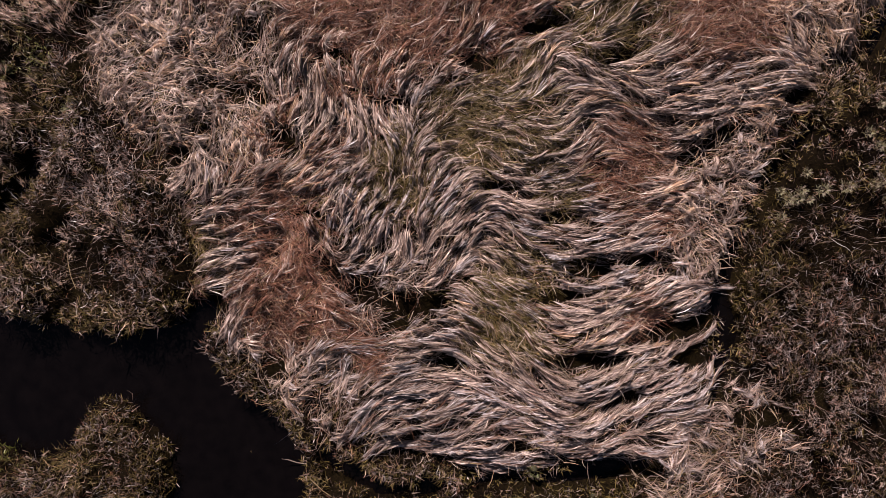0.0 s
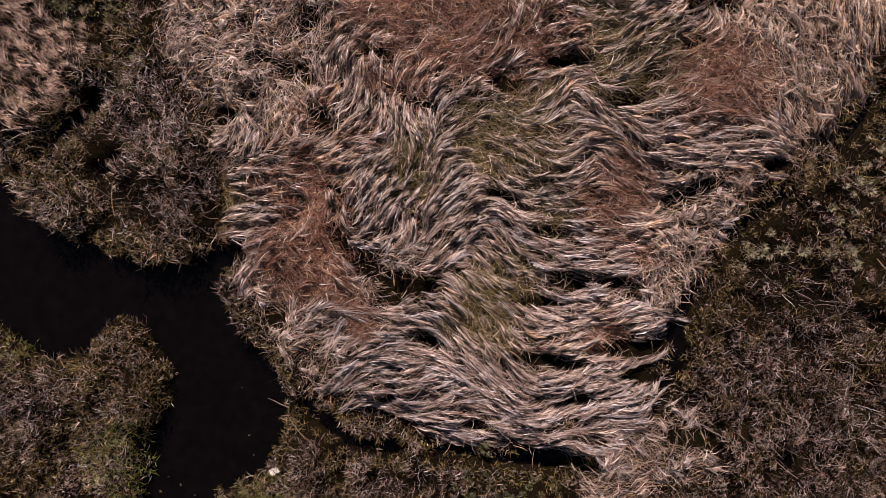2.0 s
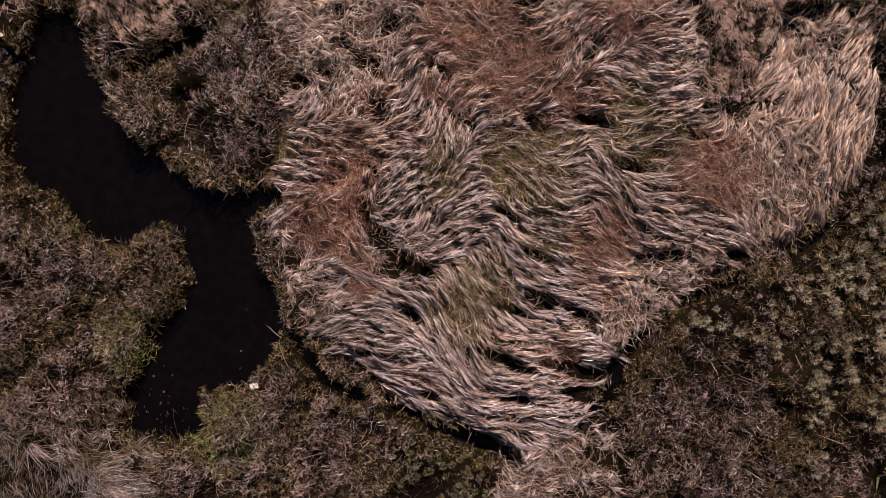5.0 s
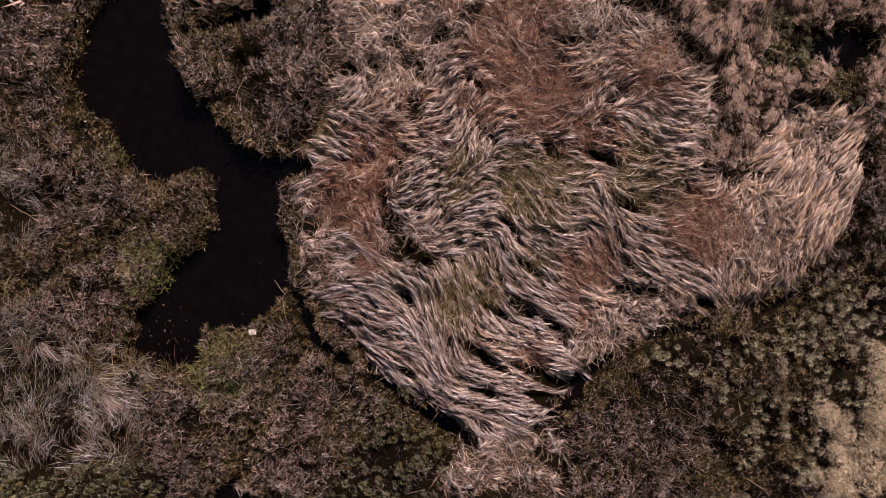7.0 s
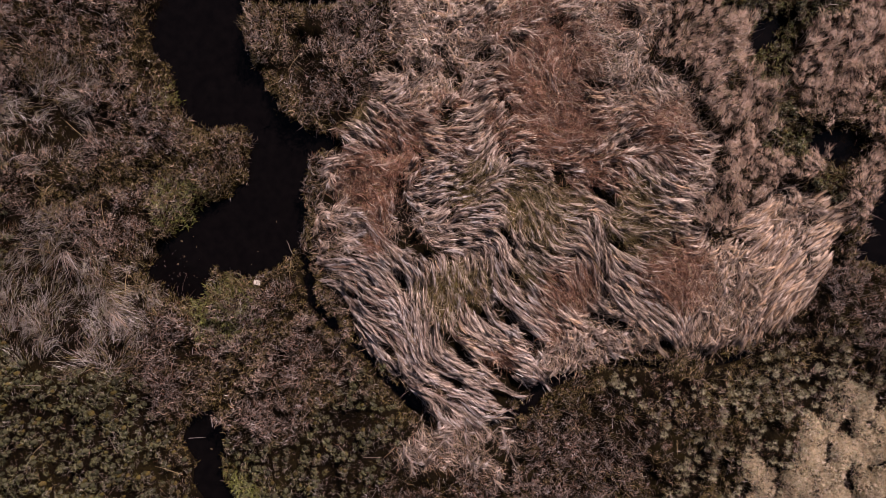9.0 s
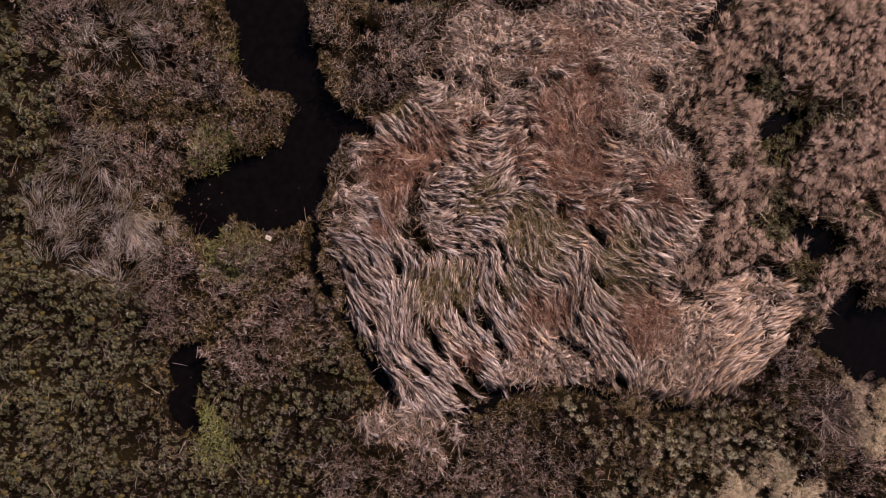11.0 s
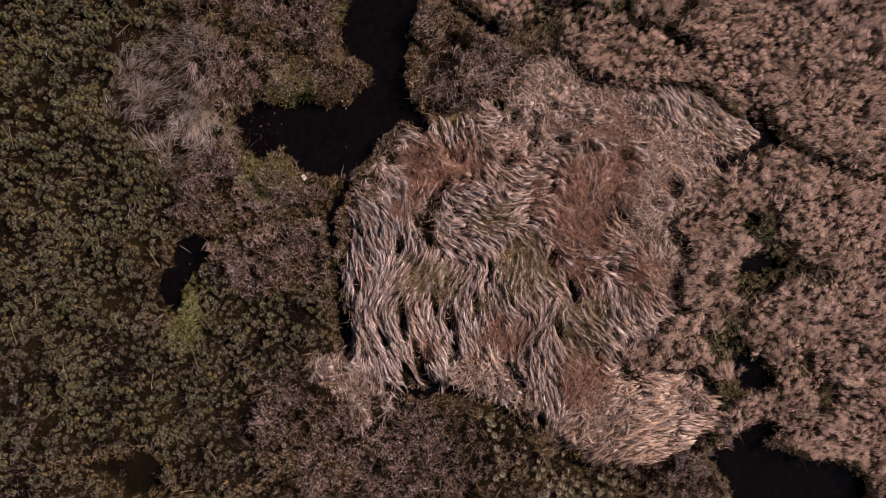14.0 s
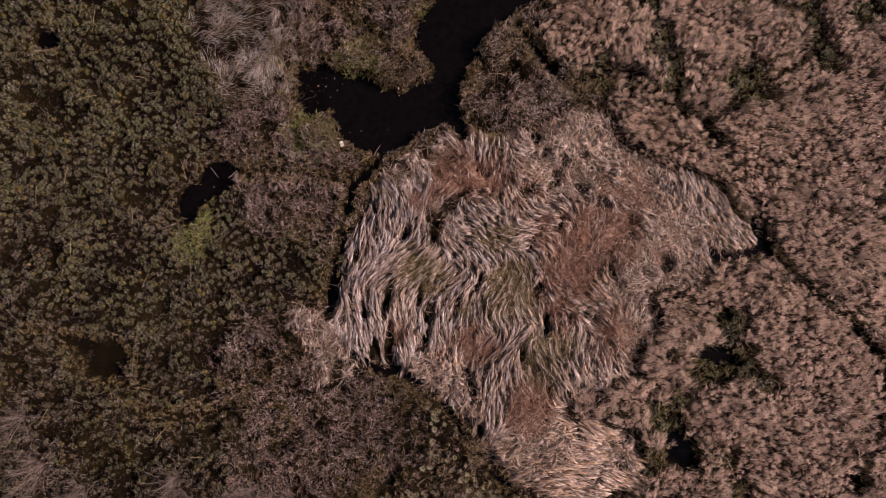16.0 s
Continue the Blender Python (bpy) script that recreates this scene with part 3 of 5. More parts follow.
def cover(x, y):
    zones = [REEDBED, BROWN_ZONE, GREEN_ZONE, PALE_TUFT, STRAW_ZONE, LODGED]
    score = np.stack([discs(x, y, z, 0.5) for z in zones])
    score[3] += 0.5
    score[4] += 0.5
    score[5] += 0.4
    score = score + np.stack([1.5 * fbm(x, y, 2.4, 60 + 7 * i) + rng.normal(0, 0.4, np.shape(x)) for i in range(6)])
    # past the discs: reeds to the north and west, sedge to the south, brown litter between
    score[K_REED] = np.minimum(score[K_REED], 2.0 - 0.25 * (y - 0.6 * x - 10))
    score[K_GREEN] = np.minimum(score[K_GREEN], 2.0 + 0.3 * (y + 14))
    score[K_BROWN] = np.minimum(score[K_BROWN], 1.6 + 0.5 * fbm(x, y, 2.0, 91))
    return np.argmin(score, axis=0)


def in_sight(x, y):
    """The stretch of marsh that is grown densely."""
    def box(cx, cy, a, hx, hy):
        c, s = math.cos(radians(a)), math.sin(radians(a))
        u, v = c * (x - cx) + s * (y - cy), -s * (x - cx) + c * (y - cy)
        return (abs(u) < hx) & (abs(v) < hy)
    return box(-0.5, 0.2, 106, 32.5, 19.5) | box(0, -0.5, 51, 26, 15.5) | box(0, -1, 75, 28, 17.5) | box(0, 0, 90, 31, 19)


# ---- mesh helpers ----
def strips(path, width, roll):
    """Tapering leaf strips along paths (N, K, 3), with widths (N, K) and a roll each. Gives vertices, quads and triangles."""
    n, k, _ = path.shape
    tangent = np.gradient(path, axis=1)
    tangent /= np.linalg.norm(tangent, axis=2, keepdims=True) + 1e-9
    side = np.stack([-tangent[..., 1], tangent[..., 0], np.zeros((n, k))], 2)
    length = np.linalg.norm(side, axis=2, keepdims=True)
    spare = np.stack([np.cos(roll * 7), np.sin(roll * 7), np.zeros(n)], 1)[:, None, :]
    side = np.where(length > 0.15, side / (length + 1e-9), spare)
    up = np.cross(tangent, side)
    side = side * np.cos(roll)[:, None, None] + up * np.sin(roll)[:, None, None]
    a, b = path + side * width[..., None] / 2, path - side * width[..., None] / 2
    per = 2 * (k - 1) + 1
    v = np.empty((n, per, 3))
    v[:, 0:2 * (k - 1):2], v[:, 1:2 * (k - 1):2], v[:, -1] = a[:, :-1], b[:, :-1], path[:, -1]
    start = (np.arange(n) * per)[:, None]
    quads = np.concatenate([np.zeros((n, 0), int)] + [start + np.array([2 * i, 2 * i + 1, 2 * i + 3, 2 * i + 2]) for i in range(k - 2)], 1).reshape(-1, 4)
    tris = start + np.array([2 * (k - 2), 2 * (k - 2) + 1, 2 * (k - 1)])
    return v.reshape(-1, 3), quads, tris


def leaf_mesh(name, bundles):
    """One mesh from bundles of (path, width, roll, shade per strip)."""
    vs, qs, ts, ms, mt, off = [], [], [], [], [], 0
    for path, width, roll, shade in bundles:
        v, qd, tr = strips(path, width, roll)
        k = path.shape[1]
        vs.append(v); qs.append(qd + off); ts.append(tr + off)
        ms.append(np.repeat(shade, k - 2)); mt.append(shade)
        off += len(v)
    v, qd, tr = np.concatenate(vs), np.concatenate(qs), np.concatenate(ts)
    shade = np.concatenate(ms + mt)
    used = np.unique(shade)
    me = bpy.data.meshes.new(name)
    me.vertices.add(len(v))
    me.vertices.foreach_set("co", v.astype(np.float32).ravel())
    me.loops.add(len(qd) * 4 + len(tr) * 3)
    me.loops.foreach_set("vertex_index", np.concatenate([qd.ravel(), tr.ravel()]).astype(np.int32))
    me.polygons.add(len(qd) + len(tr))
    me.polygons.foreach_set("loop_start", np.concatenate([np.arange(len(qd)) * 4, len(qd) * 4 + np.arange(len(tr)) * 3]).astype(np.int32))
    me.polygons.foreach_set("material_index", np.searchsorted(used, shade).astype(np.int32))
    for s in used:
        me.materials.append(SHADES[int(s)])
    me.update(calc_edges=True)
    return me


def pick(weights, n):
    """n shades drawn by {shade: weight}."""
    keys = np.array(list(weights))
    w = np.array([weights[k] for k in weights], float)
    return rng.choice(keys, n, p=w / w.sum())


def scatter(x0, x1, y0, y1, gap):
    """A jittered lattice of places."""
    gx, gy = np.meshgrid(np.arange(x0, x1, gap), np.arange(y0, y1, gap))
    gx, gy = gx.ravel(), gy.ravel()
    return gx + rng.uniform(-0.5, 0.5, gx.size) * gap, gy + rng.uniform(-0.5, 0.5, gy.size) * gap


def tufts(x, y, z, count, spread, length, lean, droop, width, levels=4, wind=(0.0, 0.0), bias=0.0, scale=None, dome=0.0, radial=0.6, curl=0.03):
    """Leaf paths for tufts standing at x, y, z: count leaves each, fanning out from the middle. scale: size of each tuft."""
    n = len(x)
    scale = np.ones(n) if scale is None else scale
    i = np.repeat(np.arange(n), count)
    m = i.size
    r, a = spread * np.sqrt(rng.random(m)) * scale[i], rng.uniform(0, 2 * np.pi, m)
    bx, by = x[i] + r * np.cos(a), y[i] + r * np.sin(a)
    crown = dome * scale[i] * (1 - (r / (spread * scale[i] + 1e-9)) ** 2)
    az = a + rng.normal(0, radial, m)
    dx, dy = np.cos(az) * (1 - bias) + math.cos(wind[0]) * bias, np.sin(az) * (1 - bias) + math.sin(wind[0]) * bias
    if np.size(wind[1]) > 1:                      # a lean of its own for each tuft
        dx, dy = np.cos(az) * (1 - bias) + np.cos(wind[1][i]) * bias, np.sin(az) * (1 - bias) + np.sin(wind[1][i]) * bias
    d = np.hypot(dx, dy) + 1e-6
    dx, dy = dx / d, dy / d
    L = rng.uniform(*length, m) * scale[i]
    le, dr = rng.uniform(*lean, m), rng.uniform(*droop, m)
    s = np.linspace(0, 1, levels)[None, :]
    out = L[:, None] * (np.sin(le)[:, None] * s + 0.5 * dr[:, None] * s ** 2)
    rise = L[:, None] * (np.cos(le)[:, None] * s - 0.45 * dr[:, None] * s ** 2)
    path = np.stack([bx[:, None] + dx[:, None] * out, by[:, None] + dy[:, None] * out, np.maximum(z[i][:, None] + rise, z[i][:, None] - 0.02 + 0.03 * s)], 2)
    path[..., 2] += crown[:, None]
    path[:, 1:, :2] += rng.normal(0, curl, (m, levels - 1, 2)) * L[:, None, None]
    w = rng.uniform(*width, m)[:, None] * np.interp(np.linspace(0, 1, levels), [0, 0.5, 1], [0.7, 1.0, 0.35])[None, :]
    return path, w, rng.normal(0, 0.5, m), i


def thing(name, mesh, label, category, group="", kind=""):
    return tagged(new(name, mesh), label, category, group, kind)


def part(name, mesh, parent, label="", kind=""):
    ob = new(name, mesh)
    ob.parent = parent
    return tagged(ob, label, "", "", kind)


# ---- ground and water ----
def ground():
    inner = np.concatenate([np.arange(-36, -22, 0.5), np.arange(-22, 24, 0.24), np.arange(24, 36.1, 0.5)])
    outer = np.array([38.0, 40, 44, 50, 60, 75, 100, 150, 250, 450, 800, 1500])
    axis = np.concatenate([-outer[::-1], inner, outer])
    gx, gy = np.meshgrid(axis, axis)
    n = axis.size
    far = step(45, 120, np.hypot(gx, gy))
    z = ground_z(gx, gy) * (1 - far)
    idx = np.arange(n * n).reshape(n, n)
    q = np.stack([idx[:-1, :-1], idx[:-1, 1:], idx[1:, 1:], idx[1:, :-1]], -1).reshape(-1, 4)
    me = bpy.data.meshes.new("ground")
    me.vertices.add(n * n)
    me.vertices.foreach_set("co", np.stack([gx, gy, z], -1).astype(np.float32).ravel())
    me.loops.add(q.size)
    me.loops.foreach_set("vertex_index", q.ravel().astype(np.int32))
    me.polygons.add(len(q))
    me.polygons.foreach_set("loop_start", (np.arange(len(q)) * 4).astype(np.int32))
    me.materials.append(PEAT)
    me.update(calc_edges=True)
    me.polygons.foreach_set("use_smooth", np.ones(len(q), bool))
    return thing("ground", me, "wet peat with moss under the reeds, darkened for their shade", "ground", kind="structure")


def water():
    bm = bmesh.new()
    bmesh.ops.create_grid(bm, x_segments=24, y_segments=24, size=44)
    for v in bm.verts:
        v.co.z = -0.36
    me = bpy.data.meshes.new("water")
    bm.to_mesh(me)
    me.materials.append(WATER)
    return thing("water", me, "still black marsh water between reed beds", "water", kind="structure")


ground()
water()


# ---- the flattened reeds: combed locks over a bed of thatch ----
def mat_shades(x, y, n, under=False):
    """A shade for each of n strips rooted at x, y: pale locks over a darker bed."""
    rust, olive = rustiness(x, y), near_any(x, y, OLIVE_ZONE, 0.8)
    pale = step(-0.25, 0.35, fbm(x, y, 1.7, 71))
    shade = np.where(rng.random(n) < 0.35 + 0.4 * pale, S_STRAW, S_GREY)
    lobe = step(7.5, 10.0, x + 0.25 * (y - 6))                            # paler and warmer towards the east
    shade = np.where((shade == S_GREY) & (rng.random(n) < 0.4 * lobe), S_AMBER, shade)
    shade = np.where(rng.random(n) < (0.45 - 0.15 * lobe if under else 0.12), S_BROWN, shade)
    # near-black strips in the bed stand in for shade below the locks
    shade = np.where(rng.random(n) < (0.14 - 0.08 * lobe if under else 0.0), S_SHADED_LEAF, shade)
    shade = np.where(rng.random(n) < 0.07 + (0.9 if under else 0.85) * rust, S_RUST, shade)
    return np.where(rng.random(n) < (0.2 if under else 0.03) + (0.75 if under else 0.45) * olive, S_OLIVE, shade)


def comb(x0, y0, z0, length, steps, fan, swing):
    """Paths that follow the flow from x0, y0, each keeping its heading."""
    n = x0.size
    path = np.empty((n, steps, 3))
    x, y = x0.copy(), y0.copy()
    path[:, 0] = np.stack([x, y, z0], 1)
    heading = flow(x, y)
    for k in range(1, steps):
        a = flow(x, y)
        heading = np.where(np.cos(a - heading) < 0, a + np.pi, a)
        a = heading + fan + swing * (k / steps)
        x, y = x + np.cos(a) * length / (steps - 1), y + np.sin(a) * length / (steps - 1)
        path[:, k] = np.stack([x, y, z0], 1)
    return path


def combed_locks(cx, cy, lift, levels):
    """Combed locks rooted at cx, cy: paths, widths, rolls, shades, and the lock of each strand."""
    m, W = cx.size, 6
    wild = near_any(cx, cy, CHAOS, 0.6)                                   # tangled rather than combed
    count = (rng.integers(46, 84, m) * (1 - 0.2 * wild)).astype(int)
    i = np.repeat(np.arange(m), count)
    n = i.size
    combed = np.where(cy > -2.5, step(1.0, 3.5, cx), 1.0)                 # longer, closer locks to the east and south
    wide = rng.uniform(0.05, 0.13, m)
    long = (rng.uniform(0.45, 0.95, m) + rng.uniform(0.0, 0.35, m) * combed) * (1 - 0.38 * wild)
    turn = rng.normal(0, 1, m) * (0.10 + 0.85 * wild)
    a = flow(cx, cy) + turn
    wisp = i * W + rng.integers(0, W, n)                                  # strands cling together in thin wisps
    mid, begin = rng.normal(0, 0.5, m * W).clip(-1, 1), rng.uniform(-0.3, 0.3, m * W)
    u, v = (begin[wisp] + rng.normal(0, 0.06, n)) * long[i], (mid[wisp] * wide[i] + rng.normal(0, 0.012, n))
    x0, y0 = cx[i] + u * np.cos(a[i]) - v * np.sin(a[i]), cy[i] + u * np.sin(a[i]) + v * np.cos(a[i])
    L = long[i] * rng.uniform(0.55, 1.1, m * W)[wisp] * rng.uniform(0.75, 1.1, n)
    taper = -np.arctan2(v * rng.uniform(-0.3, 1.0, m)[i], long[i])       # most locks draw together at the tip, some splay
    stray = rng.normal(0, 1, m * W)[wisp] * (0.09 + 0.14 * wild[i]) + rng.normal(0, 0.04, n) + np.where(rng.random(n) < 0.16, rng.normal(0, 0.35, n), 0)
    path = comb(x0, y0, mat_z(x0, y0), L, levels, taper + stray + turn[i], rng.normal(0, 0.12, m * W)[wisp])
    s = np.linspace(0, 1, levels)[None, :]
    arch = rng.uniform(0.08, 0.33, m)[i] * (1.05 - 0.6 * np.minimum(1, (v / wide[i]) ** 2)) * rng.uniform(0.45, 1.15, m * W)[wisp] * rng.uniform(0.85, 1.08, n)
    bed = mat_z(path[..., 0], path[..., 1])
    path[..., 2] = bed * 0.7 + path[..., 2] * 0.3 - 0.16 + lift[i][:, None] + arch[:, None] * np.sin(np.pi * np.clip(s * 0.85 + 0.15, 0, 1)) + rng.normal(0, 0.022, (n, levels))
    w = np.where(rng.random(n) < 0.12, rng.uniform(0.016, 0.026, n), rng.uniform(0.006, 0.016, n))[:, None] * np.interp(np.linspace(0, 1, levels), [0, 0.3, 0.7, 1], [0.8, 1, 0.9, 0.4])[None, :]
    shade = mat_shades(x0, y0, n)
    tone = rng.random(m) + 0.1                                            # some locks are greyer or browner all over
    # low values get the grey with painted sheen, mostly for x from 1 to 8.5
    warm = fbm(cx, cy, 3.0, 79) + 0.05 * (cy - 2.0) - 0.12 * ((cx > 1.0) & (cx < 8.5)) + 0.22 * step(7.5, 10.0, cx + 0.25 * (cy - 6)) + rng.normal(0, 0.35, m)
    lean_to = np.where(tone < 0.28, S_BROWN, np.where(tone < 0.4, S_GREY, np.where(warm > 0.45, S_AMBER, np.where(warm < -0.12, S_GREY_SHEEN, S_STRAW))))[i]
    shade = np.where((shade <= S_GREY) & (rng.random(m * W)[wisp] < 0.5), lean_to, shade)
    dim = rng.random(m * W)[wisp]
    shade = np.where((dim < 0.15) & (rng.random(n) < 0.8), np.where(dim < 0.06, S_SHADED_LEAF, S_BROWN), shade)
    stay = (wet(path[:, -1, 0], path[:, -1, 1]) > -0.12) | (rng.random(n) < 0.08)
    for k in (1, 2, levels - 1):
        stay &= (pits(path[:, k, 0], path[:, k, 1]) > -0.03) | (rng.random(n) < 0.08)
    return path[stay], w[stay], rng.normal(0, 0.6, n)[stay], shade[stay], i[stay]


def flattened_reeds():
    root = tagged(new("flattened_reed_mat"), "wind-combed mat of flattened straw-coloured reeds", "reeds")
    x, y = scatter(-14, 15, -11, 21, 0.355)
    keep = (mat(x, y) < -0.05) & (wet(x, y) > 0.05)
    x, y = x[keep], y[keep]
    thin = 0.85 * rustiness(x, y) + 0.5 * near_any(x, y, OLIVE_ZONE, 0.7)
    keep = (pits(x, y) > 0.02) & (rng.random(x.size) > thin) & (fbm(x, y, 0.7, 77, 2) > -0.4 + 0.3 * near_any(x, y, CHAOS, 0.6))
    x, y = x[keep], y[keep]
    near = np.argsort((x - 1.0) ** 2 + (y - 0.5) ** 2)
    x, y, lift = x[near], y[near], rng.uniform(0.0, 0.16, x.size)
    path, w, roll, shade, lock = combed_locks(x[:300], y[:300], lift[:300], 5)
    for k in range(300):
        mine = lock == k
        if mine.any():
            part("reed_lock", leaf_mesh("reed_lock", [(path[mine], w[mine], roll[mine], shade[mine])]), root)
    rest = [combed_locks(x[300:], y[300:], lift[300:], 4)[:4]]
    part("combed_reed_cover", leaf_mesh("combed_reed_cover", rest), root, kind="stuff")
    # thatch below: short broken strands, roughly along the flow
    x, y = scatter(-14, 15, -11, 21, 0.088)
    keep = (mat(x, y) < 0.25) & (wet(x, y) > 0.0) & ((pits(x, y) > -0.02) | (rng.random(x.size) < 0.3))
    x, y = x[keep], y[keep]
    n = x.size
    path = comb(x, y, np.zeros(n), rng.uniform(0.3, 0.9, n), 3, rng.normal(0, 0.65, n), np.zeros(n))
    path[..., 2] = mat_z(path[..., 0], path[..., 1]) - rng.uniform(0.02, 0.3, n)[:, None] + rng.normal(0, 0.03, (n, 3))
    w = rng.uniform(0.008, 0.018, n)[:, None] * np.array([0.9, 1, 0.4])[None, :]
    shade = mat_shades(x, y, n, True)
    part("reed_thatch", leaf_mesh("reed_thatch", [(path, w, rng.normal(0, 0.5, n), shade)]), root, kind="stuff")
    # short fine growth where the mat is thin: rust brown, or green below the combed locks
    for name, zone, weights, label in (
            ("rust_brown_undergrowth", rustiness, {S_RUST: 11, S_BROWN: 3, S_AMBER: 1}, "fine rust-brown dead grass"),
            ("olive_undergrowth", lambda u, v: 0.8 * near_any(u, v, OLIVE_ZONE, 0.9), {S_OLIVE: 10, S_MOSS: 3, S_BROWN: 2, S_STRAW: 1}, "olive-green grass below the straw")):
        x, y = scatter(-14, 15, -11, 21, 0.19)
        keep = (mat(x, y) < -0.1) & (wet(x, y) > 0.1) & (zone(x, y) > rng.random(x.size)) & (pits(x, y) > 0)
        x, y = x[keep], y[keep]
        p, w, r, i = tufts(x, y, mat_z(x, y) - 0.14, 17, 0.13, (0.2, 0.6), (0.4, 1.4), (0.1, 0.7), (0.006, 0.015), 3, (0, flow(x, y)), 0.5, rng.uniform(0.6, 1.3, x.size), radial=1.2)
        part(name, leaf_mesh(name, [(p, w, r, pick(weights, i.size))]), root, label, kind="stuff")
    # loose strands strewn over the top
    x, y = scatter(-14, 15, -11, 21, 0.24)
    keep = (mat(x, y) < 0.1) & (wet(x, y) > 0.1) & (rng.random(x.size) < 0.12 + 0.7 * near_any(x, y, CHAOS, 0.6)) & (pits(x, y) > 0)
    x, y = x[keep], y[keep]
    p, w, r, i = tufts(x, y, mat_z(x, y) + 0.08, 4, 0.2, (0.25, 0.65), (0.8, 1.45), (0.0, 0.4), (0.006, 0.013), 3, (0, flow(x, y)), 0.3, curl=0.06)
    part("loose_reed_litter", leaf_mesh("loose_reed_litter", [(p, w, r, pick({S_STRAW: 4, S_GREY: 2, S_YELLOW: 1, S_RUST: 2, S_AMBER: 4}, i.size))]), root, kind="stuff")
    return root


flattened_reeds()


# ---- growth round the mat ----
def open_places(gap, reach=36.0, shore=0.03):
    """Places off the mat and out of the water, thin beyond the stretch in sight."""
    x, y = scatter(-reach, reach, -reach, reach, gap)
    keep = (wet(x, y) > shore) & (mat(x, y) > 0.1)
    keep &= in_sight(x, y) | (rng.random(x.size) < 0.05)
    x, y = x[keep], y[keep]
    return x, y, cover(x, y)


def lean_field(x, y):
    return 2.2 + 1.6 * fbm(x, y, 4.0, 101)


def rifts(x, y):
    """Signed distance to the black holes between the sedge hummocks."""
    return pits(x, y, SEDGE_HOLES + SEDGE_RIFTS) + 0.12 * fbm(x, y, 0.7, 36, 2)


def hollow(x, y):
    return discs(x, y, HOLLOWS + MOSSY, 0.3) + 0.5 * fbm(x, y, 1.2, 115)


def standing_reeds():
    x, y, k = open_places(0.27)
    m = (k == K_REED) & (fbm(x, y, 0.75, 111, 2) > -0.52) & (wet(x, y) > 0.1 + 0.16 * fbm(x, y, 1.5, 113)) & (hollow(x, y) > 0.02)
    x, y = x[m], y[m]
    z, size = ground_z(x, y), rng.uniform(0.6, 1.2, x.size) * (1 + 0.38 * fbm(x, y, 0.7, 117, 2))
    way = lean_field(x, y) + rng.normal(0, 0.5, x.size)
    p1, w1, r1, i1 = tufts(x, y, z, 4, 0.12, (0.8, 1.4), (0.1, 0.5), (0.0, 0.6), (0.008, 0.018), 3, (0, way), 0.45, size)
    s1 = pick({S_STRAW: 2, S_GREY: 3, S_PLUME: 4, S_BROWN: 6, S_OLIVE: 3}, i1.size)
    # feathery heads bending over at the top
    p2, w2, r2, i2 = tufts(x + 0.25 * np.cos(way), y + 0.25 * np.sin(way), z + 0.75 * size, 30, 0.17, (0.14, 0.36), (0.5, 1.45), (0.1, 0.6), (0.014, 0.032), 2, (0, way), 0.62, size, dome=0.26, radial=2.6)
    s2 = pick({S_PLUME: 7, S_STRAW: 3, S_YELLOW: 1, S_AMBER: 4, S_BROWN: 1}, i2.size)
    tan = (rng.random(x.size) + 0.7 * fbm(x, y, 4.0, 121) > 0.78)[i2]
    s2 = np.where(tan & (rng.random(i2.size) < 0.7), pick({S_AMBER: 5, S_YELLOW: 3, S_STRAW: 2, S_BROWN: 2}, i2.size), s2)
    s2 = np.where(rng.random(i2.size) < 0.4 * step(-5.0, 2.0, x)[i2], pick({S_STRAW: 5, S_PLUME: 4, S_YELLOW: 1}, i2.size), s2)
    dull = (rng.random(x.size) + 0.4 * fbm(x, y, 1.8, 119) < 0.1 + 0.22 * step(-7.0, -16.0, x))[i2]
    s2 = np.where(dull, pick({S_BROWN: 5, S_OLIVE: 3, S_PLUME: 2}, i2.size), s2)
    thing("standing_reeds", leaf_mesh("standing_reeds", [(p1, w1, r1, s1), (p2, w2, r2, s2)]), "dense bed of dry standing reeds with pinkish seed heads", "reeds", kind="stuff")


